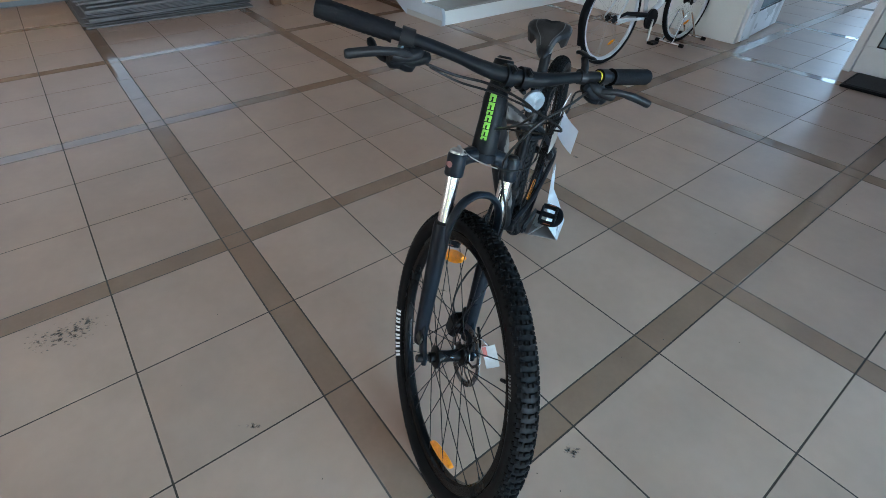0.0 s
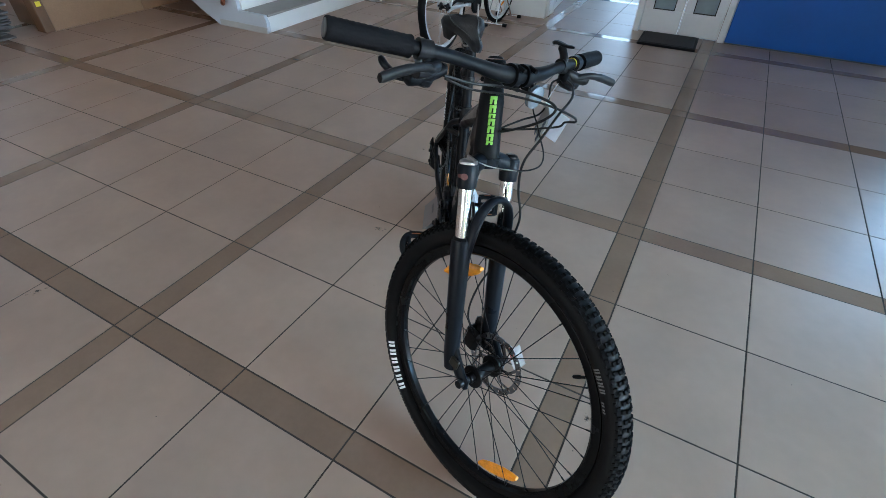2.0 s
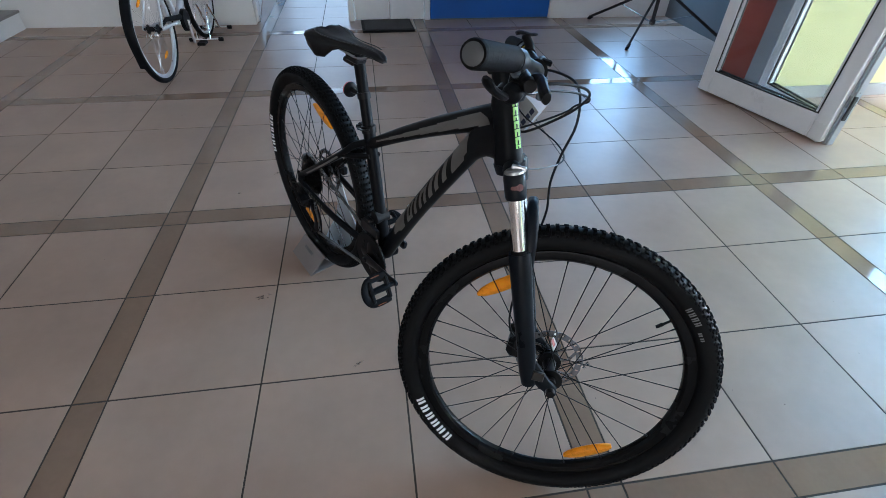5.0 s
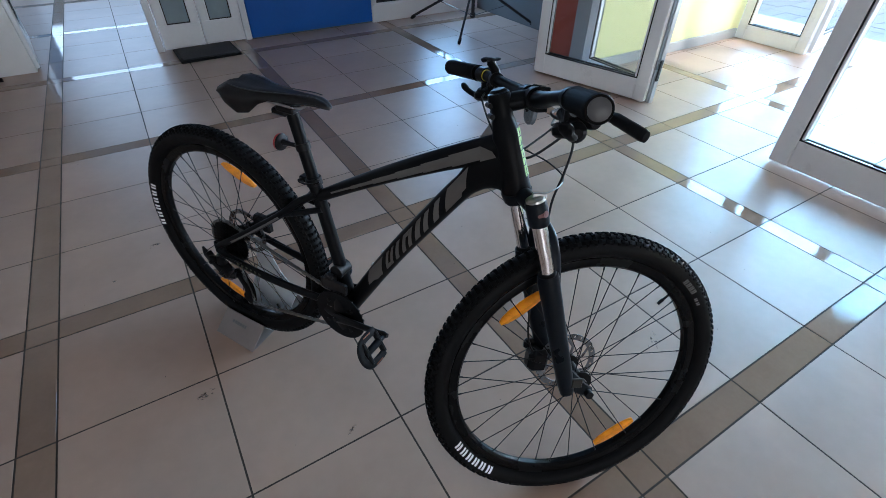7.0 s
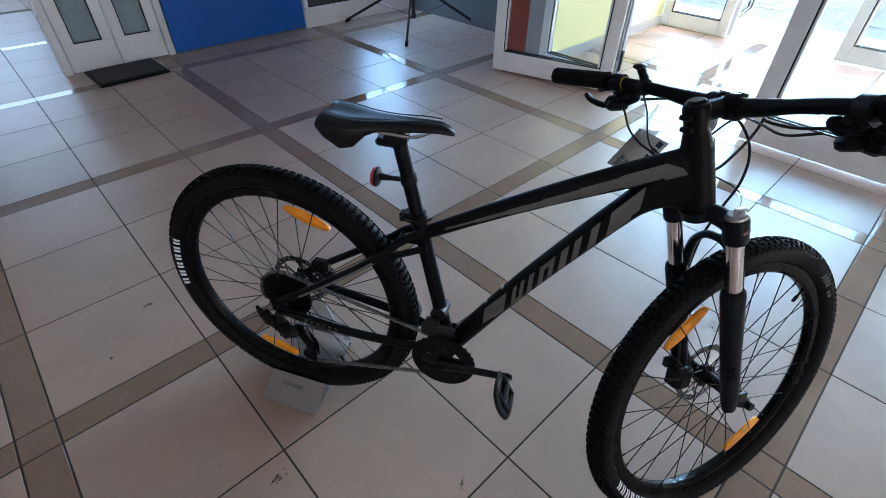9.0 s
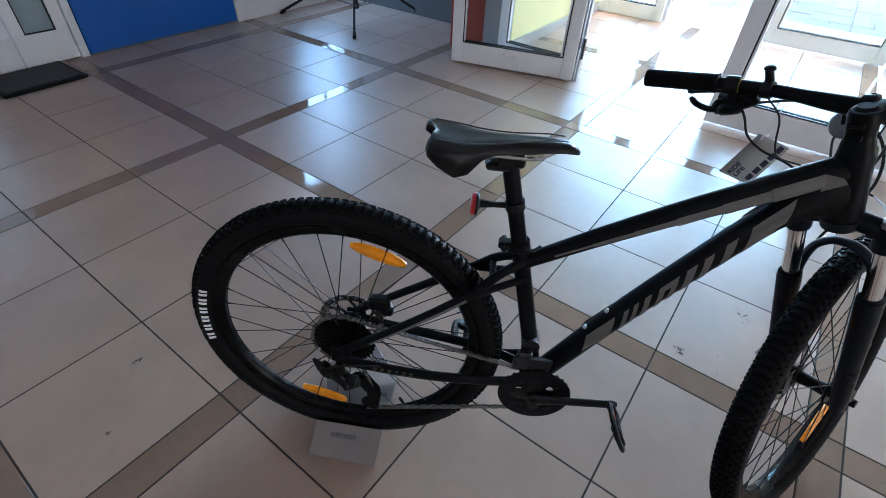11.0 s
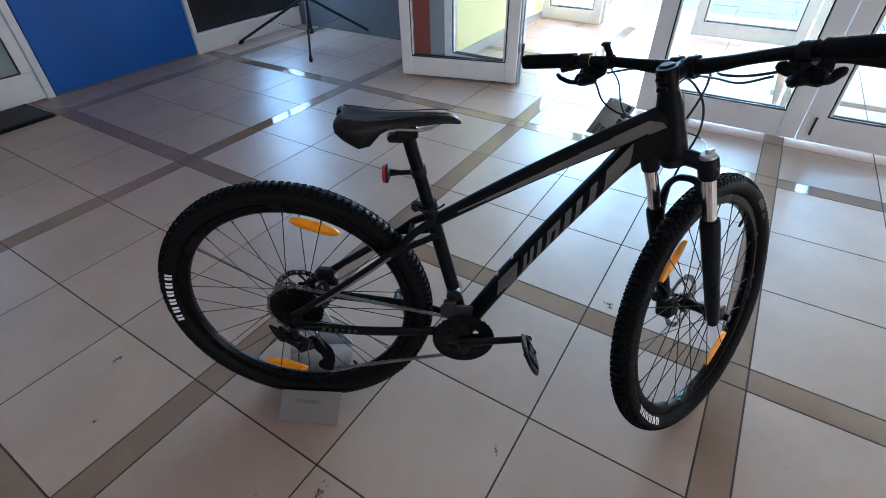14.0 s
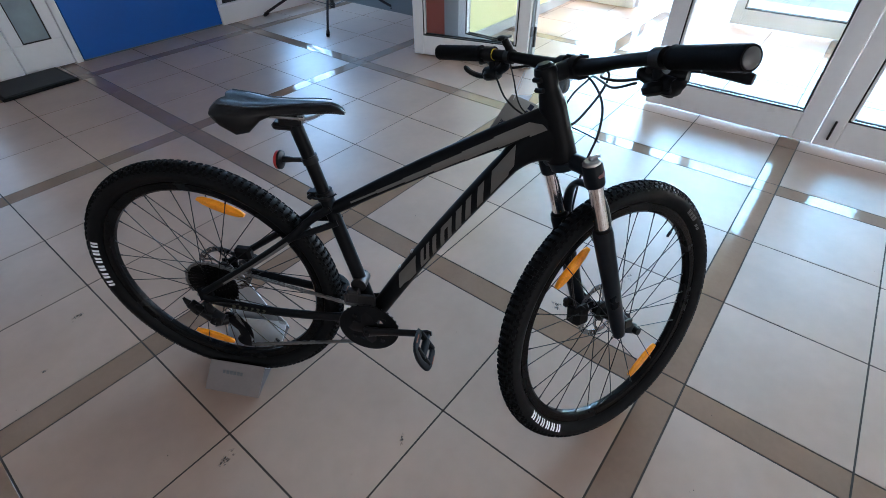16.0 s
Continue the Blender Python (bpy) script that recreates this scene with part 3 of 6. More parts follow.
def patch(line0, line1, widths, s0, s1, slant, ra, rb, side, name, material, label):
    """A grid patch on a tube between two ends, from s0 to s1 along it and over a share of its height."""
    p0, p1 = Vector(line0), Vector(line1)
    way = p1 - p0
    normal = Vector((-way.z, 0, way.x)).normalized()
    bm = bmesh.new()
    rows = []
    for i in range(5):
        h = widths[0] + (widths[1] - widths[0]) * i / 4
        row = []
        for k in range(4):
            s = s0 + (s1 - s0) * k / 3 + slant * h
            y = ra * math.sqrt(max(1 - h * h, 0)) + 0.0011
            row.append(bm.verts.new(p0 + way * s + normal * h * rb + Vector((0, side * y, 0))))
        rows.append(row)
    for r0, r1 in zip(rows, rows[1:]):
        for k in range(3):
            f = (r0[k], r0[k + 1], r1[k + 1], r1[k])
            bm.faces.new(f if side < 0 else f[::-1])
    return smooth(part(name, bm, material, frame_part, label))


DOWN0, DOWN1 = (0.592, 0, 0.168), (0.792, 0, 0.462)
for side in (-1, 1):
    lead = (-0.64, 0.64)
    patch(DOWN0, DOWN1, lead, -0.28, -0.06, 0.10, 0.0248, 0.0250, side, "decal_patch", GREY_DECAL, "warm grey down tube patch")
    patch(DOWN0, DOWN1, lead, 0.775, 0.99, 0.10, 0.0256, 0.0255, side, "decal_patch", GREY_DECAL, "warm grey down tube patch")
    for spot, w, tall in ((0.005, 0.105, -1), (0.150, 0.045, 0), (0.245, 0.125, 1), (0.415, 0.062, 0), (0.520, 0.055, 0), (0.640, 0.062, 0)):
        shares = ((0.0, 0.36), (0.66, 1.0)) if tall else ((0.0, 1.0),)
        for a, b in shares:
            patch(DOWN0, DOWN1, (-0.60, 0.60), spot + w * a, spot + w * b, 0.10, 0.0254, 0.0252, side, "decal_letter", GREY_DECAL, "warm grey block lettering")
        if tall:
            patch(DOWN0, DOWN1, (0.28, 0.60) if tall > 0 else (-0.60, -0.28), spot + w * 0.36, spot + w * 0.66, 0.10, 0.0254, 0.0252, side, "decal_letter", GREY_DECAL, "warm grey block lettering")
    for k in range(6):
        t0, t1 = k / 6, (k + 1) / 6
        a, b = Vector((0.43, 0, 0.3085)).lerp(Vector((0.815, 0, 0.5205)), t0), Vector((0.43, 0, 0.3085)).lerp(Vector((0.815, 0, 0.5205)), t1)
        wa = 0.0165 + 0.006 * t0
        patch(a, b, (0.02 - 0.47 * t0, 0.30 + 0.32 * t0), 0.0, 1.0, 0, wa + 0.001, 0.016 + 0.012 * t0, side, "top_tube_stripe", GREY_DECAL, "warm grey tapering stripe")
    decal([(0.814, 0.5060, 0.0232), (0.846, 0.5240, 0.0255), (0.836, 0.5330, 0.0240), (0.808, 0.5345, 0.0190)], side, "stripe_tip", GREY_DECAL, "warm grey pointed stripe end")
bm = bmesh.new()
for z0, z1 in ((0.484, 0.4905), (0.4915, 0.504), (0.5055, 0.518), (0.5195, 0.532), (0.5335, 0.541), (0.5425, 0.556), (0.5575, 0.572)):
    rows = []
    for z in (z0, z0 + 0.6 * (z1 - z0), z1):
        rows.append([])
        r = 0.0285 - 0.0023 * min(1.0, (z - 0.485) / 0.06)
        for y in (-0.0068, -0.0020, 0.0014, 0.0068):
            ahead = r * math.sqrt(1 - (y / (0.95 * r)) ** 2) + 0.0010
            rows[-1].append(bm.verts.new(axis_point(z, ahead) + Vector((0, y + 0.06 * (z - z0), 0))))
    for i, j in ((0, 0), (2, 0), (0, 1), (1, 1), (2, 1)):
        bm.faces.new((rows[j][i], rows[j][i + 1], rows[j + 1][i + 1], rows[j + 1][i]))
bike_part("head_badge", bm, GREEN, frame_part, "bright green block lettering")
bm = bmesh.new()
lathe(bm, [(0.0, -0.0006), (0.0055, -0.0006), (0.0055, 0.0), (0.0, 0.0)], Matrix.Translation((0.380, -0.0177, 0.243)), 12)
bike_part("frame_sticker", bm, PAPER, frame_part, "small white round sticker")

# seat post, clamp, saddle, which is turned a little on its post
SADDLE_TURN = Matrix.Translation((0.318, -0.008, 0.530)) @ Matrix.Rotation(radians(7.5), 4, "Z") @ Matrix.Rotation(radians(4.0), 4, "Y") @ Matrix.Diagonal((0.955, 0.97, 1.0, 1.0)) @ Matrix.Translation((-0.32, 0, -0.510))
bm = bmesh.new()
sweep(bm, [(0.3598, 0, 0.32), (0.3135, 0, 0.5035)], 0.0153, 18)
post = bike_part("seatpost", bm, MATT_BLACK, None, "black seat post")
bm = bmesh.new()
sweep(bm, [(0.3635, 0, 0.306), (0.3590, 0, 0.325)], 0.0208, 20)
box(bm, 0.320, 0.345, -0.011, 0.011, 0.307, 0.323, 0.003)
sweep(bm, [(0.331, -0.020, 0.315), (0.331, 0.020, 0.315)], 0.006, 12)
sweep(bm, curve([(0.334, -0.016, 0.315), (0.352, -0.028, 0.318), (0.384, -0.028, 0.326), (0.398, -0.020, 0.332)], 4), [(0.004, 0.0022)] * 13, 8)
bike_part("seat_clamp", bm, BLACK_METAL, post, "quick-release seat clamp")
bm = bmesh.new()
box(bm, 0.296, 0.346, -0.019, 0.019, 0.468, 0.486, 0.004)
box(bm, 0.278, 0.322, -0.015, 0.015, 0.456, 0.472, 0.005)
box(bm, 0.299, 0.343, -0.024, 0.024, 0.484, 0.494, 0.003)
bm.transform(SADDLE_TURN)
bike_part("saddle_clamp", bm, BLACK_METAL, post)
SADDLE = ((0.166, 0.046, 0.518, 0.010), (0.170, 0.064, 0.518, 0.020), (0.188, 0.071, 0.517, 0.036), (0.218, 0.069, 0.515, 0.056), (0.242, 0.058, 0.514, 0.050), (0.264, 0.046, 0.514, 0.020), (0.285, 0.036, 0.5155, 0.010), (0.315, 0.030, 0.5175, 0.010), (0.350, 0.0265, 0.5195, 0.008), (0.385, 0.0225, 0.5215, 0.0075), (0.410, 0.0200, 0.5215, 0.007), (0.424, 0.0165, 0.5180, 0.004), (0.433, 0.0120, 0.5135, 0.001), (0.4395, 0.006, 0.5080, 0.0))


def saddle_ring(x, half, top_z, deep):
    ring = []
    dip = 0.006 if half > 0.05 else 0.003
    for u in (-1.0, -1.0, -0.93, -0.75, -0.5, -0.25, 0.0, 0.25, 0.5, 0.75, 0.93, 1.0, 1.0):
        drop = min(0.012, half * 0.42)
        notch = 0.016 * max(0.0, 1 - (x - 0.166) / 0.05) * (1 - abs(u)) ** 0.8
        ring.append(Vector((x + notch, half * u, top_z - drop * abs(u) ** 3 - dip * (1 - abs(u)) ** 2)))
    drop = min(0.012, half * 0.42)
    ring[0] = Vector((x, -half * 0.90, top_z - drop - deep * 0.75))
    ring[-1] = Vector((x, half * 0.90, top_z - drop - deep * 0.75))
    ring[1].z -= drop * 0.5
    ring[-2].z -= drop * 0.5
    return ring


bm = bmesh.new()
rings = [[bm.verts.new(p) for p in saddle_ring(*row)] for row in SADDLE]
inner = [[bm.verts.new(Vector((p.co.x, p.co.y * 0.9, p.co.z - 0.004))) for p in ring] for ring in rings]
for a, b in zip(rings, rings[1:]):
    for k in range(12):
        bm.faces.new((a[k], b[k], b[k + 1], a[k + 1]))
for a, b in zip(inner, inner[1:]):
    for k in range(12):
        bm.faces.new((a[k + 1], b[k + 1], b[k], a[k]))
for k in (0, 12):
    for (a, b), (c, d) in zip(zip(rings, rings[1:]), zip(inner, inner[1:])):
        bm.faces.new((a[k], c[k], d[k], b[k]) if k == 0 else (b[k], d[k], c[k], a[k]))
for e, flip in ((0, 1), (-1, -1)):
    for k in range(12):
        bm.faces.new((rings[e][k], rings[e][k + 1], inner[e][k + 1], inner[e][k])[::flip])
bm.transform(SADDLE_TURN)
saddle = bike_part("saddle", bm, SADDLE_VINYL, None, "black saddle with thin glossy strips", angle=50)
for s in (-1, 1):
    # Thin raised strip added along a highlight streak on the vinyl.
    bm = bmesh.new()
    sweep(bm, curve([(0.182, 0.044 * s, 0.5150), (0.225, 0.043 * s, 0.5125), (0.27, 0.032 * s, 0.5120), (0.32, 0.021 * s, 0.5160), (0.38, 0.0145 * s, 0.5235), (0.41, 0.012 * s, 0.524)], 5), 0.0013, 6)
    bm.transform(SADDLE_TURN)
    bike_part("gloss_strip", bm, GLOSS_STRIP, saddle, "thin raised strip along a gloss streak")
    bm = bmesh.new()
    sweep(bm, curve([(0.205, 0.038 * s, 0.502), (0.225, 0.030 * s, 0.4935), (0.26, 0.022 * s, 0.4895), (0.32, 0.022 * s, 0.4895), (0.36, 0.021 * s, 0.4905), (0.385, 0.015 * s, 0.500), (0.405, 0.008 * s, 0.508)], 5), 0.0035, 8)
    bm.transform(SADDLE_TURN)
    bike_part("saddle_rail", bm, STEEL, saddle, "bare steel saddle rail")
bm = bmesh.new()
reflector_m = Matrix.Translation((0.268, 0, 0.396)) @ Matrix.Rotation(radians(90), 4, "Z")
lathe(bm, [(0.0, -0.007), (0.010, -0.007), (0.0205, -0.003), (0.0220, 0.001), (0.0, 0.001)], reflector_m, 28)
light = bike_part("rear_reflector", bm, BLACK_METAL, post, "round rear reflector in a black housing")
bm = bmesh.new()
lathe(bm, [(0.0, 0.001), (0.0214, 0.001), (0.0212, 0.007), (0.0185, 0.0095), (0.0, 0.011)], reflector_m, 28)
bike_part("lens", bm, RED_LENS, light, "red plastic lens")
bm = bmesh.new()
sweep(bm, [(0.271, 0, 0.398), (0.300, 0, 0.399), (0.342, 0, 0.402)], [0.009, 0.0055, 0.006], 10)
sweep(bm, [(0.3410, 0, 0.396), (0.3368, 0, 0.412)], 0.0185, 18)
bike_part("reflector_bracket", bm, BLACK_METAL, light)

# fork, all built straight ahead and then turned about the steering axis
LEG_X = 0.0135
bm = bmesh.new()
for s in (-1, 1):
    y = 0.0655 * s
    pts = [axis_point(z, LEG_X) + Vector((0, y, 0)) for z in (0.300, 0.290, 0.24, 0.12, 0.03, -0.005)]
    sweep(bm, pts, [(0.0205, 0.0215), (0.0215, 0.0230), (0.0205, 0.0225), (0.0180, 0.0205), (0.0165, 0.0195), (0.0130, 0.0160)], 18, up=(1, 0, 0.33))
    sweep(bm, [axis_point(0.045, LEG_X + 0.004) + Vector((0, y, 0)), (BASE - 0.018, y, 0.010), (BASE + 0.004, y, -0.002), (BASE + 0.012, y, -0.012)], [(0.009, 0.019), (0.008, 0.017), (0.0075, 0.0145), (0.006, 0.006)], 12, up=(0, 0, 1))
arch = curve([axis_point(0.262, 0.022) + Vector((0, -0.062, 0)), axis_point(0.312, 0.034) + Vector((0, -0.058, 0)), axis_point(0.352, 0.041) + Vector((0, -0.045, 0)), axis_point(0.373, 0.043) + Vector((0, -0.022, 0)), axis_point(0.377, 0.043), axis_point(0.373, 0.043) + Vector((0, 0.022, 0)), axis_point(0.352, 0.041) + Vector((0, 0.045, 0)), axis_point(0.312, 0.034) + Vector((0, 0.058, 0)), axis_point(0.262, 0.022) + Vector((0, 0.062, 0))], 5)
sweep(bm, arch, [(0.0075 + 0.0025 * abs(i / (len(arch) - 1) - 0.5), 0.0100 + 0.010 * abs(i / (len(arch) - 1) - 0.5)) for i in range(len(arch))], 12)
fork = bike_part("fork", bm, FORK_BLACK, None, "black suspension fork lower legs", True)
for s in (-1, 1):
    bm = bmesh.new()
    sweep(bm, [axis_point(0.28, LEG_X) + Vector((0, 0.0655 * s, 0)), axis_point(0.440, LEG_X) + Vector((0, 0.0655 * s, 0))], 0.0148, 24)
    bike_part("stanchion", bm, CHROME, fork, "polished chrome fork tube", True)
    bm = bmesh.new()
    sweep(bm, [axis_point(z, LEG_X) + Vector((0, 0.0655 * s, 0)) for z in (0.2995, 0.3055)], [0.0195, 0.0165], 20)
    bike_part("dust_seal", bm, BLACK_RUBBER, fork, "", True)
bm = bmesh.new()
for s in (-1, 1):
    sweep(bm, [axis_point(z, LEG_X) + Vector((0, 0.0655 * s, 0)) for z in (0.405, 0.409, 0.446, 0.451)], [0.0196, 0.0208, 0.0212, 0.0190], 22)
    sweep(bm, curve([axis_point(0.432, LEG_X) + Vector((0, 0.0655 * s, 0)), axis_point(0.446, 0.008) + Vector((0, 0.040 * s, 0)), axis_point(0.454, 0.003) + Vector((0, 0.0, 0))], 4), [(0.0175, 0.0175)] * 8 + [(0.025, 0.020)], 14, up=(0, 0, 1))
sweep(bm, [axis_point(0.437), axis_point(0.456)], [0.027, 0.031], 22)
bike_part("fork_crown", bm, FORK_BLACK, fork, "black fork crown", True)
bm = bmesh.new()
sweep(bm, [axis_point(z, LEG_X) + Vector((0, -0.0655, 0)) for z in (0.450, 0.4555, 0.4585)], [0.0185, 0.0180, 0.0135], 22)
box(bm, -0.006, 0.022, -0.004, 0.004, 0.0, 0.010, 0.002, m=Matrix.Translation(axis_point(0.457, LEG_X) + Vector((0, -0.0655, 0))))
bike_part("lockout_dial", bm, STEEL, fork, "silver lockout dial", True)
bm = bmesh.new()
sweep(bm, [axis_point(z, LEG_X) + Vector((0, 0.0655, 0)) for z in (0.450, 0.455, 0.459)], [0.0165, 0.0160, 0.010], 20)
bike_part("crown_cap", bm, BLACK_METAL, fork, "", True)
bm = bmesh.new()
for turn, high in ((-62, 0.0068), (-75, 0.0046), (-88, 0.0040), (-100, 0.0036)):
    out = Vector((AXIS_DIR.z, 0, -AXIS_DIR.x)) * math.cos(radians(turn)) + Vector((0, math.sin(radians(turn)), 0))
    foot = axis_point(0.429, LEG_X) + Vector((0, -0.0655, 0)) + out * 0.0196
    sweep(bm, [foot, foot + out * 0.0016], high, 12)
bike_part("fork_sticker", bm, STICKER_PINK, fork, "round pale red sticker", True)
bm = bmesh.new()
box(bm, -0.013, 0.013, -0.004, 0.004, -0.012, 0.012, 0.002, m=Matrix.Translation(axis_point(0.022, 0.036) + Vector((0, -0.0765, 0))))
bike_part("dropout_sticker", bm, STICKER_OLIVE, fork, "olive dropout sticker", True)
bm = bmesh.new()
box(bm, BASE - 0.104, BASE - 0.058, 0.022, 0.044, -0.014, 0.046, 0.009)
box(bm, BASE - 0.102, BASE - 0.060, 0.049, 0.068, -0.012, 0.044, 0.009)
box(bm, BASE - 0.108, BASE - 0.092, 0.030, 0.062, -0.008, 0.040, 0.005)
box(bm, BASE - 0.112, BASE - 0.060, 0.058, 0.076, 0.030, 0.058, 0.006)
box(bm, BASE - 0.080, BASE - 0.030, 0.060, 0.074, -0.006, 0.018, 0.005)
bike_part("brake_caliper", bm, BLACK_METAL, fork, "black brake caliper", True)
bm = bmesh.new()
sweep(bm, [(BASE, -0.084, 0), (BASE, -0.072, 0), (BASE, -0.071, 0), (BASE, 0.071, 0), (BASE, 0.072, 0), (BASE, 0.086, 0)], [0.0095, 0.0105, 0.005, 0.005, 0.0105, 0.0095], 14)
sweep(bm, curve([(BASE, 0.084, 0), (BASE - 0.02, 0.092, 0.012), (BASE - 0.06, 0.094, 0.03)], 4), [(0.0035, 0.007)] * 9, 8)
bike_part("axle", bm, BLACK_METAL, fork, "", True)

# cockpit
bm = bmesh.new()
sweep(bm, [axis_point(z) for z in (0.566, 0.572, 0.586, 0.592, 0.600, 0.626, 0.634)], [0.0250, 0.0240, 0.0215, 0.0195, 0.0195, 0.0215, 0.0195], 22)
for z in (0.599, 0.618):
    sweep(bm, [axis_point(z, -0.0215) + Vector((0, -0.010, 0)), axis_point(z, -0.0215) + Vector((0, 0.010, 0))], 0.0048, 12)
sweep(bm, [axis_point(0.636), axis_point(0.640)], [0.0165, 0.012], 18)
stem_end = Vector((0.889, 0, 0.6295))
sweep(bm, [axis_point(0.615, 0.006), stem_end], [(0.0175, 0.0175), (0.0195, 0.0165)], 16)
sweep(bm, [stem_end + Vector((0, -0.026, 0)), stem_end + Vector((0, -0.008, 0))], 0.0215, 20)
sweep(bm, [stem_end + Vector((0, 0.008, 0)), stem_end + Vector((0, 0.026, 0))], 0.0215, 20)
for y in (-0.017, 0.017):
    for dz in (-0.019, 0.019):
        sweep(bm, [stem_end + Vector((0.006, y, dz)), stem_end + Vector((0.024, y, dz * 0.9))], 0.0045, 8)
stem = bike_part("stem", bm, MATT_BLACK, None, "black stem", True)
bar_half = [(0.889, 0.0, 0.6300), (0.889, 0.035, 0.6305), (0.886, 0.075, 0.6350), (0.876, 0.125, 0.6425), (0.866, 0.175, 0.6480), (0.855, 0.235, 0.6520), (0.838, 0.30, 0.6540), (0.819, 0.365, 0.6550)]
bar_points = curve([(x, -y, z) for x, y, z in bar_half[::-1]] + bar_half[1:], 5)
bm = bmesh.new()
sweep(bm, bar_points, [0.0112 + 0.0046 * max(0, 1 - (abs(p.y) / 0.11) ** 2) if abs(p.y) < 0.11 else 0.0112 for p in bar_points], 18)
bar = bike_part("handlebar", bm, MATT_BLACK, None, "satin black riser handlebar", True)
for s in (-1, 1):
    bm = bmesh.new()
    g0, g1 = Vector((0.8525, 0.243 * s, 0.6522)), Vector((0.8155, 0.371 * s, 0.6552))
    rows = 30
    sweep(bm, [g0.lerp(g1, i / rows) for i in range(rows + 1)], [0.0178] + [0.0164 + (0.0007 if i % 2 else 0.0) for i in range(1, rows - 1)] + [0.0172, 0.0158], 20)
    grip = bike_part("grip", bm, GRIP_RUBBER, bar, "ribbed black rubber grip", True, 60)
    bm = bmesh.new()
    sweep(bm, [g1.lerp(g0, 0.01), g1.lerp(g0, -0.005), g1.lerp(g0, -0.010)], [0.0130, 0.0130, 0.0118], 20)
    bike_part("grip_end", bm, GRIP_END, grip, "dark grip end plug", True)
    bm = bmesh.new()
    along = (g1 - g0).normalized()
    c = Vector((0.858, 0.218 * s, 0.6510))
    sweep(bm, [c - along * 0.012, c + along * 0.012], 0.0165, 16)
    body = curve([c + Vector((0.010, -0.030 * s, -0.018)), c + Vector((0.020, 0.000 * s, -0.024)), c + Vector((0.028, 0.030 * s, -0.026))], 4)
    sweep(bm, body, [0.008] + [0.0115] * (len(body) - 2) + [0.009], 12)
    brake = bike_part("brake_lever", bm, BLACK_METAL, bar, "black hydraulic brake lever", True)
    bm = bmesh.new()
    low = 0.0 if s > 0 else 0.006
    blade = curve([c + Vector((0.024, -0.006 * s, -0.022)), c + Vector((0.034, 0.018 * s, -0.013 - 0.3 * low)), c + Vector((0.040, 0.048 * s, -0.012 - 0.6 * low)), c + Vector((0.044, 0.080 * s, -0.015 - low)), c + Vector((0.050, 0.112 * s, -0.020 - 1.3 * low))], 5)
    sweep(bm, blade, [(0.0058, 0.0068)] * 6 + [(0.0058, 0.0074)] * 5 + [(0.0064, 0.0086)] * (len(blade) - 13) + [(0.0064, 0.0088), (0.0050, 0.0074)], 12, up=(0, 0, 1))
    bike_part("lever_blade", bm, BLACK_METAL, brake, "", True)
    bm = bmesh.new()
    lathe(bm, [(0.0, -0.010), (0.014, -0.010), (0.0205, -0.006), (0.022, 0.003), (0.018, 0.010), (0.0, 0.012)], Matrix.Translation(c + Vector((0.004, -0.004 * s, -0.044))) @ Matrix.Rotation(radians(78), 4, "X"), 22)
    pod = curve([c + Vector((0.012, -0.046 * s, -0.020)), c + Vector((0.012, -0.020 * s, -0.032)), c + Vector((0.008, 0.012 * s, -0.040)), c + Vector((0.004, 0.030 * s, -0.042))], 4)
    sweep(bm, pod, [(0.006, 0.006)] + [(0.012, 0.011)] * 4 + [(0.0145, 0.015)] * (len(pod) - 7) + [(0.012, 0.012), (0.007, 0.007)], 14, up=(0, 0, 1))
    sweep(bm, [c + Vector((0.006, -0.004 * s, -0.008)), c + Vector((0.006, -0.004 * s, -0.034))], 0.010, 12)
    shifter = bike_part("shifter", bm, MATT_BLACK, bar, "black trigger shifter pod", True)
    bm = bmesh.new()
    thumb = curve([c + Vector((0.002, 0.010 * s, -0.046)), c + Vector((-0.006, 0.034 * s, -0.046)), c + Vector((-0.022, 0.049 * s, -0.037)), c + Vector((-0.031, 0.058 * s, -0.025))], 4)
    sweep(bm, thumb, [(0.008, 0.006)] * (len(thumb) - 5) + [(0.009, 0.006), (0.011, 0.006), (0.011, 0.006), (0.010, 0.005), (0.006, 0.003)], 10)
    bike_part("thumb_lever", bm, MATT_BLACK, shifter, "", True)
    bm = bmesh.new()
    sweep(bm, [c + Vector((0.004, 0.006 * s, -0.018)), c + Vector((0.004, 0.010 * s, -0.014))], 0.0065, 12)
    bike_part("gear_window", bm, CLEAR_LENS, shifter, "small clear gear indicator", True)
bm = bmesh.new()
sweep(bm, [(0.8600, 0.204, 0.6505), (0.8585, 0.214, 0.6510)], 0.0121, 18)
bike_part("bar_sticker", bm, YELLOW_STICKER, bar, "yellow sticker band", True)
bm = bmesh.new()
c = Vector((0.868, 0.160, 0.6465))
sweep(bm, [c + Vector((0, -0.008, 0)), c + Vector((0, 0.008, 0))], 0.0150, 16)
sweep(bm, curve([c + Vector((0.001, 0, 0.006)), c + Vector((-0.004, 0.000, 0.018)), c + Vector((-0.012, -0.001, 0.028)), c + Vector((-0.020, -0.003, 0.036))], 3), [(0.0095, 0.0075)] * 4 + [(0.0088, 0.0068)] * 5 + [(0.006, 0.004)], 12, up=(0, 1, 0))
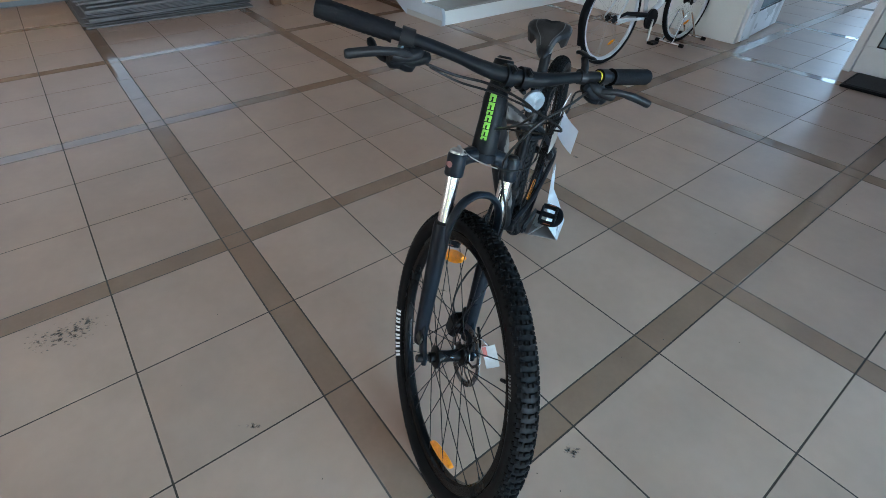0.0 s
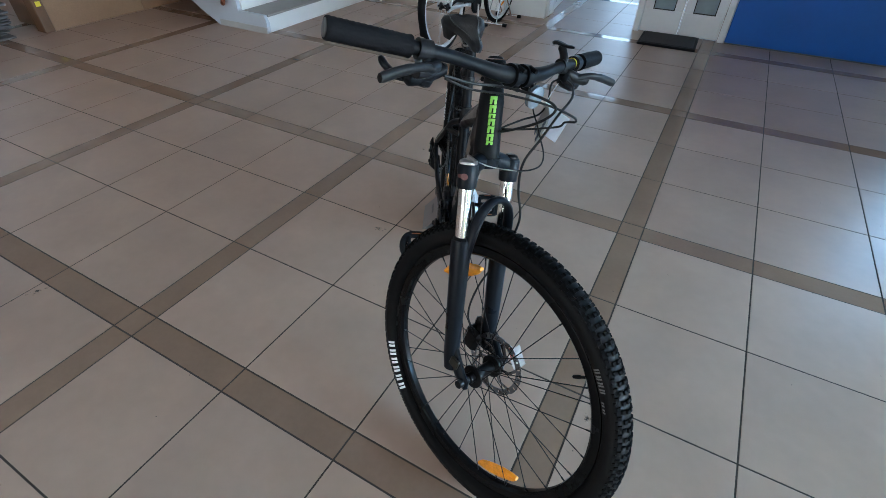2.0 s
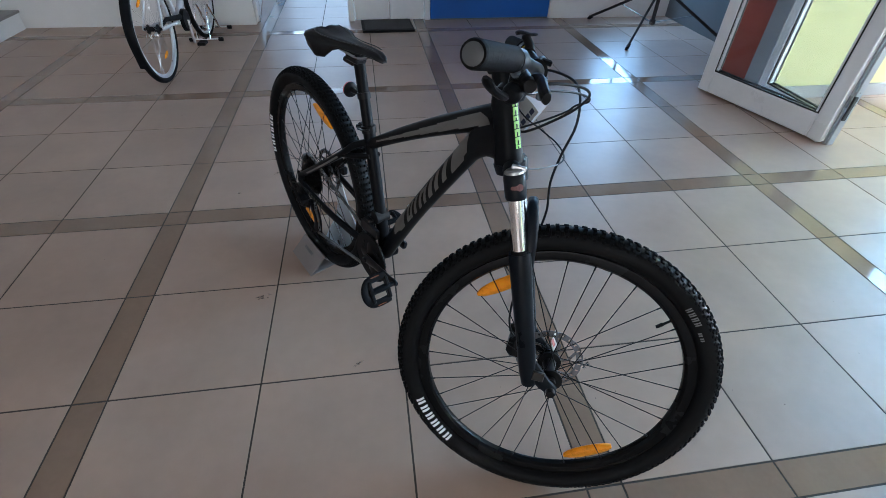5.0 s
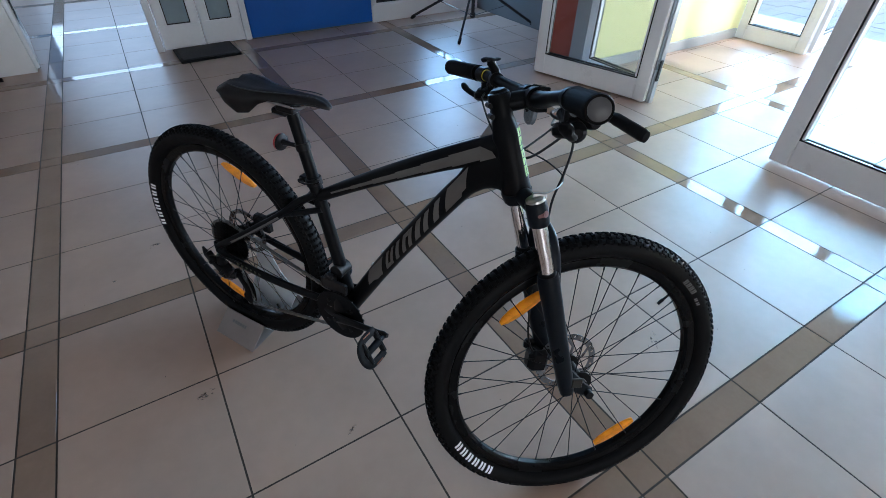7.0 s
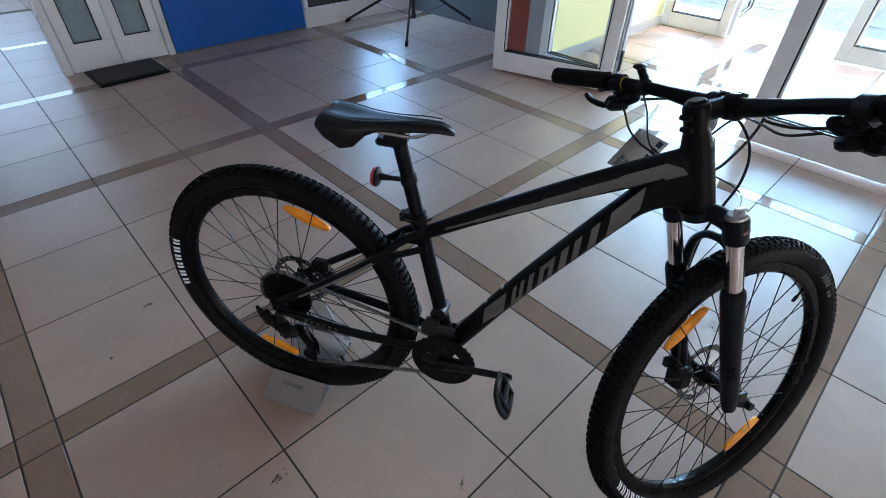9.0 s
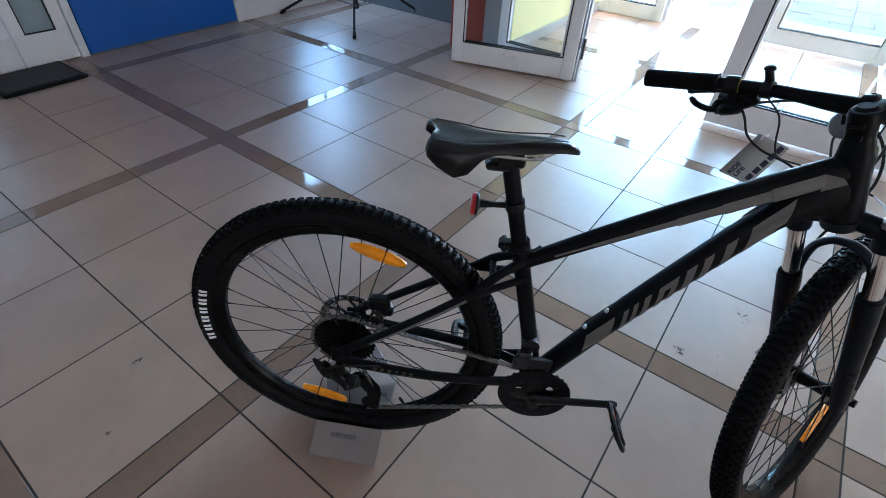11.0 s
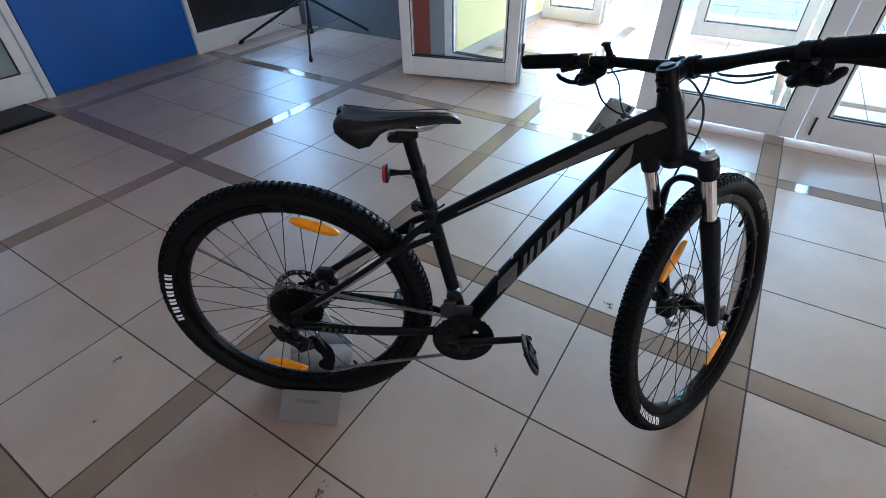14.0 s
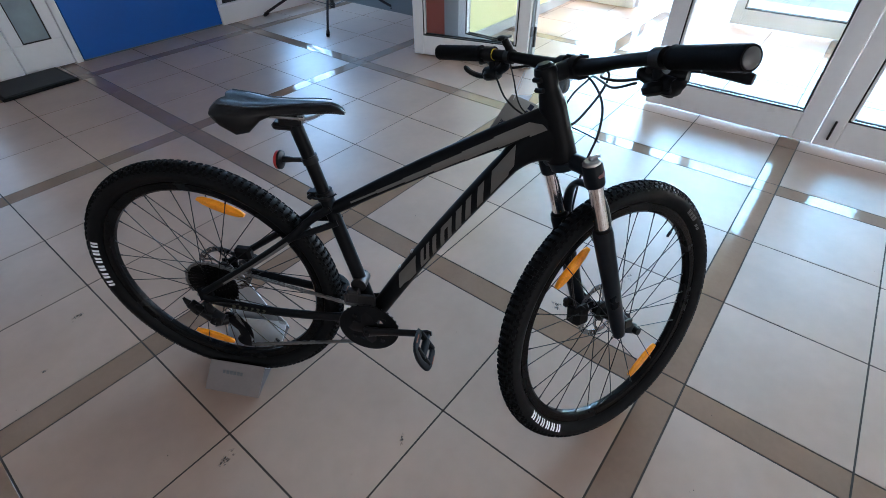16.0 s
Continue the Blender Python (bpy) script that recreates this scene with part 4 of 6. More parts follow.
sweep(bm, curve([c + Vector((-0.036, -0.011, 0.034)), c + Vector((-0.028, -0.007, 0.038)), c + Vector((-0.010, 0.001, 0.038)), c + Vector((0.006, 0.008, 0.041))], 3), [(0.0050, 0.0035)] + [(0.0095, 0.0045)] * 5 + [(0.0070, 0.0035)] * 3 + [(0.0035, 0.0020)], 10, up=(0, 0, 1))
bike_part("bar_lever", bm, BLACK_METAL, bar, "small black lever clamp", True)
bm = bmesh.new()
c = Vector((0.910, 0.046, 0.598))
lathe(bm, [(0.0, -0.007), (0.019, -0.007), (0.0225, -0.003), (0.0225, 0.005), (0.0, 0.008)], Matrix.Translation(c) @ Matrix.Rotation(radians(-90), 4, "Z"), 24)
front_lens = bike_part("front_reflector", bm, CLEAR_LENS, bar, "round clear front reflector", True)
bm = bmesh.new()
sweep(bm, [c + Vector((-0.006, 0, 0.004)), c + Vector((-0.016, -0.002, 0.020)), c + Vector((-0.017, -0.002, 0.034))], 0.005, 8)
bike_part("reflector_bracket", bm, BLACK_METAL, front_lens, "", True)

# drivetrain
bm = bmesh.new()
for r, y, n in ((0.0780, -0.0515, 60), (0.0620, -0.0435, 60)):
    disc(bm, r - 0.016, r, y - 0.0012, y + 0.0012, Matrix.Translation(BB), n)
    for k in range(n // 2):
        p = BB + polar(r + 0.001, 720 * k / n, y)
        box(bm, -0.003, 0.003, -0.001, 0.001, -0.003, 0.004, m=Matrix.Translation(p) @ Matrix.Rotation(-radians(720 * k / n - 90), 4, "Y"))
for k in range(4):
    sweep(bm, [BB + polar(0.012, 90 * k + 5, -0.056), BB + polar(0.074, 90 * k + 5, -0.052)], [(0.020, 0.004), (0.017, 0.003)], 8, up=(0, 1, 0))
    sweep(bm, [BB + polar(0.056, 90 * k + 40, -0.059), BB + polar(0.056, 90 * k + 40, -0.050)], 0.006, 10)
chainset = bike_part("chainset", bm, BLACK_METAL, None, "black double chainset")
bm = bmesh.new()
lathe(bm, [(0.048, -0.0562), (0.0820, -0.0562), (0.0830, -0.0550), (0.0820, -0.0535), (0.048, -0.0535)], Matrix.Translation(BB), 60, True)
lathe(bm, [(0.0, -0.0562), (0.034, -0.0562), (0.034, -0.0535), (0.0, -0.0535)], Matrix.Translation(BB), 40)
for a0, a1 in ((-108, 30), (50, 148), (165, 236)):
    for k in range(12):
        b0, b1 = a0 + (a1 - a0) * k / 12, a0 + (a1 - a0) * (k + 1) / 12
        quad = [[bm.verts.new(BB + polar(r, b, y)) for r, b in ((0.033, b0), (0.049, b0), (0.049, b1), (0.033, b1))] for y in (-0.0559, -0.0538)]
        bm.faces.new(quad[0])
        bm.faces.new(quad[1][::-1])
        for i in range(4):
            bm.faces.new((quad[0][i], quad[1][i], quad[1][(i + 1) % 4], quad[0][(i + 1) % 4]))
bike_part("chain_guard", bm, MATT_BLACK, chainset, "black plastic chain guard ring")
for name, y, angle, droop in (("crank_arm", -0.068, 11, 1), ("crank_arm", 0.068, 191, -1)):
    s = 1 if y > 0 else -1
    tip = BB + polar(0.170, angle, y + 0.010 * s)
    bm = bmesh.new()
    sweep(bm, [BB + polar(-0.012, angle, y), BB + polar(0.0, angle, y), BB + polar(0.05, angle, y + 0.003 * s), BB + polar(0.155, angle, y + 0.010 * s), tip, BB + polar(0.180, angle, y + 0.010 * s)], [(0.010, 0.006), (0.018, 0.008), (0.0125, 0.0065), (0.0115, 0.006), (0.0125, 0.006), (0.006, 0.005)], 14, up=(0, 1, 0))
    sweep(bm, [BB + Vector((0, y + 0.002 * s, 0)), BB + Vector((0, y + 0.012 * s, 0))], [0.010, 0.007], 12)
    arm = bike_part(name, bm, BLACK_METAL, None, "black crank arm")
    m = Matrix.Translation(tip + Vector((0, 0.012 * s, 0))) @ Matrix.Rotation(radians(62 if s < 0 else 25), 4, "Y")
    bm = bmesh.new()
    sweep(bm, [(0, -0.010 * s, 0), (0, 0.010 * s, 0), (0, 0.014 * s, 0), (0, 0.072 * s, 0)], [0.0065, 0.0075, 0.0105, 0.0090], 14)
    rim_line = [(-0.034, 0.012), (-0.036, 0.028), (-0.036, 0.054), (-0.031, 0.071), (-0.017, 0.081), (0.0, 0.084), (0.017, 0.081), (0.031, 0.071), (0.036, 0.054), (0.036, 0.028), (0.034, 0.012)]
    rim_line = curve([(x, y * s, 0) for x, y in rim_line], 3)
    sweep(bm, rim_line, [(0.0115, 0.0052)] * len(rim_line), 8, up=(0, 0, 1))
    for yy, half in ((0.013, 0.034), (0.065, 0.033)):
        box(bm, -half, half, yy * s - 0.0055, yy * s + 0.0055, -0.0085, 0.0085, 0.003)
    bm.transform(m)
    pedal = bike_part("pedal", bm, MATT_BLACK, arm, "black platform pedal")
    for sx in (-1, 1):
        bm = boxed(sx * 0.0410 - 0.0012, sx * 0.0410 + 0.0012, min(0.030 * s, 0.058 * s), max(0.030 * s, 0.058 * s), -0.006, 0.006, 0.001)
        bm.transform(m)
        part("pedal_reflector", bm, ORANGE_DIM, pedal, "orange pedal reflector")
cassette = None
for k in range(8):
    r, y = 0.0735 - 0.0067 * k, -0.021 - 0.0043 * k
    n = 34 - 3 * k
    bm = bmesh.new()
    outer = [[bm.verts.new(polar(r + (0.0022 if i % 2 else -0.0024), 180 * i / n, y + dy)) for i in range(2 * n)] for dy in (-0.0009, 0.0009)]
    hole = [[bm.verts.new(polar(max(r - 0.017, 0.012), 180 * i / n, y + dy)) for i in range(2 * n)] for dy in (-0.0009, 0.0009)]
    for i in range(2 * n):
        j = (i + 1) % (2 * n)
        bm.faces.new((outer[0][i], outer[0][j], hole[0][j], hole[0][i]))
        bm.faces.new((outer[1][j], outer[1][i], hole[1][i], hole[1][j]))
        bm.faces.new((outer[0][j], outer[0][i], outer[1][i], outer[1][j]))
        bm.faces.new((hole[0][i], hole[0][j], hole[1][j], hole[1][i]))
    if cassette is None:
        cassette = bike_part("cassette", bm, SPROCKET, None, "dark steel sprocket cassette")
        bm = lathe(bmesh.new(), [(0.0, -0.058), (0.012, -0.058), (0.018, -0.054), (0.022, -0.045), (0.036, -0.036), (0.056, -0.0235), (0.058, -0.015), (0.0, -0.015)], None, 30)
        bike_part("freehub", bm, BLACK_METAL, cassette)
    else:
        bike_part("sprocket", bm, SPROCKET, cassette)
JOCKEY = Vector((0.062, -0.050, -0.186))
GUIDE = Vector((0.040, -0.048, -0.098))
bm = bmesh.new()
sweep(bm, [(0.002, -0.072, -0.018), (0.004, -0.074, -0.045), (0.000, -0.066, -0.062)], [(0.010, 0.008), (0.014, 0.010), (0.013, 0.012)], 12)
sweep(bm, [(-0.010, -0.080, -0.050), (0.018, -0.080, -0.088)], [(0.012, 0.008), (0.014, 0.009)], 10)
sweep(bm, [(-0.004, -0.060, -0.060), (0.026, -0.056, -0.096)], [(0.010, 0.007), (0.012, 0.008)], 10)
sweep(bm, [(0.012, -0.078, -0.086), (0.040, -0.060, -0.094)], [0.018, 0.014], 14)
sweep(bm, curve([(-0.054, -0.083, -0.004), (-0.046, -0.085, -0.014), (-0.036, -0.086, -0.026)], 4), [0.0035, 0.004, 0.005, 0.006, 0.007, 0.008, 0.009, 0.010, 0.010], 10)
for x, y, z, lean, long, wide, high in ((-0.026, -0.084, -0.034, 48, 0.040, 0.020, 0.024), (-0.006, -0.086, -0.056, 40, 0.046, 0.012, 0.020), (0.000, -0.066, -0.060, 40, 0.046, 0.010, 0.018), (0.022, -0.076, -0.076, 15, 0.034, 0.026, 0.026)):
    box(bm, -long / 2, long / 2, -wide / 2, wide / 2, -high / 2, high / 2, 0.005, m=Matrix.Translation((x, y, z)) @ pose(0, 0, 0, 0, lean, 0), segments=2)
for x, z in ((-0.018, -0.044), (0.018, -0.074)):
    sweep(bm, [(x, -0.098, z), (x, -0.090, z)], [0.006, 0.0085], 12)
mech = bike_part("rear_derailleur", bm, BLACK_METAL, None, "black rear derailleur")
for y in (-0.0575, -0.0415):
    bm = bmesh.new()
    sweep(bm, curve([GUIDE + Vector((0.004, y - GUIDE.y, 0.010)), GUIDE + Vector((0.022, y - GUIDE.y, -0.022)), (0.072, y, -0.135), (0.074, y, -0.168), JOCKEY + Vector((0.004, y - JOCKEY.y, -0.012))], 4), [(0.0015, 0.015)] * 14 + [(0.0015, 0.017)] * 3, 8, up=(1, 0, 0.4))
    bike_part("cage_plate", bm, MATT_BLACK, mech)
for c in (GUIDE, JOCKEY):
    bm = bmesh.new()
    lathe(bm, [(0.004, -0.004), (0.019, -0.004), (0.021, -0.002), (0.021, 0.002), (0.019, 0.004), (0.004, 0.004)], Matrix.Translation(c), 22, True)
    bike_part("jockey_wheel", bm, BLACK_RUBBER, mech)
bm = bmesh.new()
box(bm, 0.398, 0.432, -0.048, -0.026, 0.020, 0.058, 0.005)
sweep(bm, [(0.4255, 0.02, 0.06), (0.4255, -0.024, 0.06)], 0.0205, 16)
box(bm, 0.385, 0.470, -0.0475, -0.0455, 0.026, 0.062, 0.004, m=Matrix.Translation((0.006, 0, -0.012)))
box(bm, 0.392, 0.462, -0.0360, -0.0340, 0.020, 0.052, 0.004, m=Matrix.Translation((0.006, 0, -0.012)))
bike_part("front_derailleur", bm, STEEL_DARK, None, "dark front derailleur on the seat tube")


def chain_run(points):
    bm = bmesh.new()
    pts = [Vector(p) for p in points]
    lengths = [(b - a).length for a, b in zip(pts, pts[1:])]
    total, pitch = sum(lengths), 0.0127
    for k in range(int(total / pitch)):
        s, i = k * pitch, 0
        while i < len(lengths) - 1 and s > lengths[i]:
            s -= lengths[i]
            i += 1
        way = (pts[i + 1] - pts[i]).normalized()
        c = pts[i] + way * (s + pitch / 2)
        side = way.cross(Vector((0, 1, 0))).normalized()
        m = Matrix((way, Vector((0, 1, 0)), side)).transposed().to_4x4()
        m.translation = c
        off = 0.0034 if k % 2 else 0.0022
        for y in (-off, off):
            box(bm, -0.0072, 0.0072, y - 0.0006, y + 0.0006, -0.0036, 0.0036, m=m)
        sweep(bm, [m @ Vector((0.0063, -0.0038, 0)), m @ Vector((0.0063, 0.0038, 0))], 0.0023, 6)
    return bm


chain = bike_part("chain", chain_run([polar(0.0765, 205, -0.0215), polar(0.0765, 180, -0.0215), polar(0.0765, 155, -0.0215), polar(0.0765, 130, -0.0215), polar(0.0765, 108, -0.0215), polar(0.0765, 86, -0.0215), BB + polar(0.062, 95, -0.044), BB + polar(0.062, 60, -0.044), BB + polar(0.062, 10, -0.044), BB + polar(0.062, -50, -0.044), BB + polar(0.062, -92, -0.044), JOCKEY + polar(0.021, -85), JOCKEY + polar(0.021, 0), GUIDE + polar(0.020, 10), polar(0.0765, -62, -0.0235), polar(0.0765, -90, -0.0215), polar(0.0765, -120, -0.0215), polar(0.0765, -150, -0.0215)]), CHAIN_STEEL, None, "dull steel chain")
bm = bmesh.new()
box(bm, 0.045, 0.095, 0.036, 0.066, 0.045, 0.085, 0.008)
box(bm, 0.060, 0.100, 0.048, 0.072, 0.020, 0.052, 0.006)
bike_part("rear_caliper", bm, BLACK_METAL, None, "black rear brake caliper")

# cables
def turned(x, y, z):
    return STEER @ Vector((x, y, z))


for name, points, r, label in (
    ("brake_hose", [turned(0.884, 0.178, 0.622), turned(0.930, 0.130, 0.628), turned(0.968, 0.080, 0.622), turned(0.984, 0.034, 0.598), turned(0.989, 0.003, 0.552), turned(0.979, -0.004, 0.496), turned(0.978, 0.022, 0.431), turned(0.992, 0.054, 0.361), turned(0.990, 0.062, 0.290), turned(0.984, 0.052, 0.220), turned(0.980, 0.036, 0.160), turned(0.984, 0.028, 0.100), turned(0.996, 0.028, 0.062), turned(1.012, 0.036, 0.040)], 0.0026, "black front brake hose"),
    ("brake_hose", [turned(0.880, -0.180, 0.620), turned(0.888, -0.120, 0.612), turned(0.900, -0.070, 0.614), turned(0.930, -0.045, 0.620), turned(0.964, -0.019, 0.622), turned(0.988, -0.002, 0.618), turned(0.994, -0.002, 0.606), turned(0.974, -0.004, 0.578), turned(0.935, -0.006, 0.545), (0.896, 0.022, 0.520), (0.866, 0.026, 0.508), (0.848, 0.020, 0.500)], 0.0026, "black rear brake hose"),
    ("gear_cable", [turned(0.872, -0.168, 0.612), turned(0.886, -0.110, 0.600), turned(0.920, -0.050, 0.606), turned(0.965, 0.010, 0.608), turned(1.000, 0.052, 0.602), turned(1.004, 0.068, 0.592), turned(0.983, 0.068, 0.580), (0.897, 0.130, 0.538), (0.872, 0.070, 0.516), (0.850, 0.022, 0.502)], 0.0022, "black gear cable"),
    ("gear_cable", [turned(0.862, 0.200, 0.618), turned(0.850, 0.184, 0.607), turned(0.852, 0.178, 0.594), turned(0.865, 0.172, 0.564), turned(0.873, 0.145, 0.541), (0.806, 0.080, 0.506), (0.830, 0.038, 0.498), (0.846, 0.020, 0.494)], 0.0022, "black gear cable"),
    ("lockout_cable", [turned(0.866, 0.156, 0.634), turned(0.850, 0.122, 0.605), turned(0.865, 0.122, 0.557), turned(0.892, 0.122, 0.530), turned(0.931, 0.097, 0.516), turned(0.968, 0.072, 0.502), turned(0.986, 0.048, 0.490), turned(0.988, 0.018, 0.483), turned(0.977, -0.010, 0.477)], 0.0017, "thin black lockout cable"),
    ("cable_end", [turned(0.977, -0.010, 0.477), turned(0.958, -0.030, 0.472), turned(0.934, -0.044, 0.466), turned(0.914, -0.052, 0.464)], 0.0013, "bare silver cable end"),
    ("derailleur_cable", [(0.10, -0.074, -0.012), (0.03, -0.088, -0.006), (-0.035, -0.090, -0.030), (-0.030, -0.084, -0.062), (-0.008, -0.080, -0.060)], 0.0022, "black derailleur cable loop"),
):
    bm = bmesh.new()
    sweep(bm, curve(points, 7), r, 8)
    bike_part(name, bm, STEEL if "silver" in label else CABLE_BLACK, None, label)

# ---------------------------------------------------------------- stand and tags of the bike
def sheet(points_sets, thick=0.003):
    """Folded sheet metal: each plate a polygon given a thickness."""
    bm = bmesh.new()
    for pts in points_sets:
        p = [Vector(q) for q in pts]
        n = (p[1] - p[0]).cross(p[2] - p[0]).normalized() * thick
        a = [bm.verts.new(q) for q in p]
        b = [bm.verts.new(q + n) for q in p]
        bm.faces.new(a[::-1])
        bm.faces.new(b)
        for k in range(len(p)):
            j = (k + 1) % len(p)
            bm.faces.new((a[k], a[j], b[j], b[k]))
    return bm


# One metal: outside warmed for floor reflection, inside paled for light it catches.
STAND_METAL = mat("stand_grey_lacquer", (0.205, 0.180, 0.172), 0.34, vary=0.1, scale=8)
STAND_PALED = mat("stand_sheet_paled", (0.66, 0.72, 0.78), 0.28, metal=0.45, vary=0.1, scale=8)
stand = thing("display_stand", Matrix.Translation((-0.7481, 1.117, 0.0)) @ pose(0, 0, 0, 0, 0, -60.45), "folded grey sheet-metal stand under the rear wheel", "bike stand")
part("front_plate", sheet([[(-0.106, -0.126, 0.0), (0.078, -0.134, 0.0), (0.088, -0.066, 0.070), (-0.096, -0.062, 0.070)]]), STAND_METAL, stand, "slanted grey plate")
part("base_plate", sheet([[(-0.106, -0.128, 0.001), (0.078, -0.130, 0.001), (0.062, 0.146, 0.001), (-0.104, 0.146, 0.001)]]), STAND_METAL, stand)
part("wheel_wing", sheet([[(0.062, 0.148, 0.0), (-0.104, 0.148, 0.0), (-0.120, 0.098, 0.095), (-0.05, 0.078, 0.19), (-0.02, 0.072, 0.33), (0.02, 0.072, 0.34), (0.060, 0.078, 0.20), (0.098, 0.092, 0.105)]]), STAND_PALED, stand, "tall wing plate, paled as if lit")
part("wheel_trough", sheet([[(-0.096, -0.068, 0.067), (0.088, -0.070, 0.067), (0.070, -0.030, 0.008), (-0.09, -0.030, 0.008)], [(-0.12, 0.098, 0.092), (0.098, 0.094, 0.102), (0.080, 0.020, 0.008), (-0.10, 0.020, 0.008)]]), STAND_PALED, stand, "inner faces, paled as if lit")
bm = bmesh.new()
for x0, w in ((-0.046, 0.008), (-0.034, 0.010), (-0.022, 0.010), (-0.010, 0.010), (0.002, 0.010), (0.014, 0.008)):
    box(bm, x0, x0 + w, -0.0004, 0.0004, -0.0055, 0.0055)
bm.transform(Matrix.Translation((-0.004, -0.0900, 0.0505)) @ pose(0, 0, 0, -41, 0, -2.2))
part("stand_mark", bm, GREY_WALL, stand, "small grey block lettering")


def words(text, size, material, name, parent, m):
    data = bpy.data.curves.new(name, "FONT")
    data.body, data.size, data.align_x, data.align_y, data.extrude = text, size, "CENTER", "CENTER", 0.0002
    data.offset = size * 0.035
    holder = bpy.data.objects.new(name, data)
    scene.collection.objects.link(holder)
    bpy.context.view_layer.update()
    me = bpy.data.meshes.new_from_object(holder.evaluated_get(bpy.context.evaluated_depsgraph_get()))
    bpy.data.objects.remove(holder)
    me.materials.clear()
    me.materials.append(material)
    ob = new(name, me)
    ob.parent = parent
    ob.matrix_basis = m
    return ob


NAVY = mat("navy_print", (0.012, 0.018, 0.05), 0.5, vary=0.1)


def hang_tag():
    """A card folded once along its upper edge, the two leaves standing apart."""
    tag = thing("paper_hang_tag", BIKE, "folded white paper swing tag with dark print hanging from a cable", "tag")
    fold_top, fold_foot = Vector((0.771, 0.135, 0.534)), Vector((0.728, 0.130, 0.454))
    for name, out, label in (("printed_leaf", Vector((0.061, -0.006, -0.020)), "white leaf with navy print, its shade painted beige"), ("blank_leaf", Vector((0.046, 0.043, -0.014)), "plain white leaf")):
        bm = bmesh.new()
        rows = []
        for i in range(6):
            bend = Vector((0, 0.0035 * math.sin(i / 5 * math.pi) * (1 if out.y < 0.02 else -1), 0))
            rows.append([bm.verts.new(fold_top.lerp(fold_foot, k / 4) + out * (i / 5) + bend) for k in range(5)])
        for a, b in zip(rows, rows[1:]):
            for k in range(4):
                bm.faces.new((a[k], b[k], b[k + 1], a[k + 1]))
        bmesh.ops.solidify(bm, geom=bm.faces[:], thickness=0.0005)
        leaf = smooth(part(name, bm, CARD_SHADED if out.y < 0.02 else PAPER, tag, label))
        if out.y < 0.02:
            along = (fold_top - fold_foot).normalized()
            up = (-out - along * (-out).dot(along)).normalized()
            normal = along.cross(up)
            m = Matrix((along, up, normal)).transposed().to_4x4()
            m.translation = fold_foot + out * 0.5 + normal * 0.0022
            words("RIDE\nLIFE", 0.0125, NAVY, "tag_words", leaf, m @ Matrix.Translation((0.0155, 0.010, 0.001)))
            for k in range(5):
                bm = boxed(0.012 + 0.0165 * k, 0.025 + 0.0165 * k, -0.0245, -0.0140, 0.0, 0.0006)
                bm.transform(m)
                part("print_block", bm, NAVY, leaf, "navy block lettering")
    bm = bmesh.new()
    hole = fold_top.lerp(fold_foot, 0.08) + Vector((0.008, -0.005, -0.004))
    sweep(bm, curve([hole, hole + Vector((0.006, 0.004, 0.030)), hole + Vector((0.018, 0.012, 0.062))], 5), 0.0006, 5)
    sweep(bm, curve([hole, hole + Vector((0.010, 0.002, 0.026)), hole + Vector((0.018, 0.012, 0.062))], 5), 0.0006, 5)
    part("tag_string", bm, PAPER, tag)
    return tag


hang_tag()
bm = bmesh.new()
rows = []
for i in range(5):
    z = -0.036 + 0.018 * i
    rows.append([bm.verts.new((x, 0.004 * math.sin(i * 1.1) + (0.003 if x > 0 else 0.0), z)) for x in (-0.0175, 0.0, 0.0175)])
for a, b in zip(rows, rows[1:]):
    for k in range(2):
        bm.faces.new((a[k], a[k + 1], b[k + 1], b[k]))
bmesh.ops.solidify(bm, geom=bm.faces[:], thickness=0.0005)
hub_tag = tagged(smooth(part("hub_tag", bm, DIM_TAG_PAPER)), "small white and red paper tag on the front brake", "tag")
hub_tag.matrix_world = Matrix.Translation((-0.119, 0.281, 0.336)) @ pose(0, 0, 0, 0, 0, 51) @ pose(0, 0, 0, -16, -14, 0)
for y in (-0.0032, 0.0050):
    part("tag_stripe", boxed(-0.0165, -0.006, y - 0.0003, y + 0.0003, 0.004, 0.034), TAG_RED, hub_tag, "red stripe")
bm = bmesh.new()
sweep(bm, [(0.0, 0.0, 0.034), (-0.012, 0.006, 0.050), (-0.030, 0.010, 0.056)], 0.0006, 5)
part("tag_string", bm, PAPER, hub_tag)

# ---------------------------------------------------------------- doors and glazing
GASKET = mat("black_gasket", (0.012, 0.012, 0.012), 0.6, vary=0.1)
ALU = mat("grey_aluminium", (0.42, 0.44, 0.46), 0.35, metal=0.4, vary=0.1)
FROST = mat("milky_pane", (0.30, 0.37, 0.41), 0.12, vary=0.25, scale=4, fine=12, rough_vary=0.05)


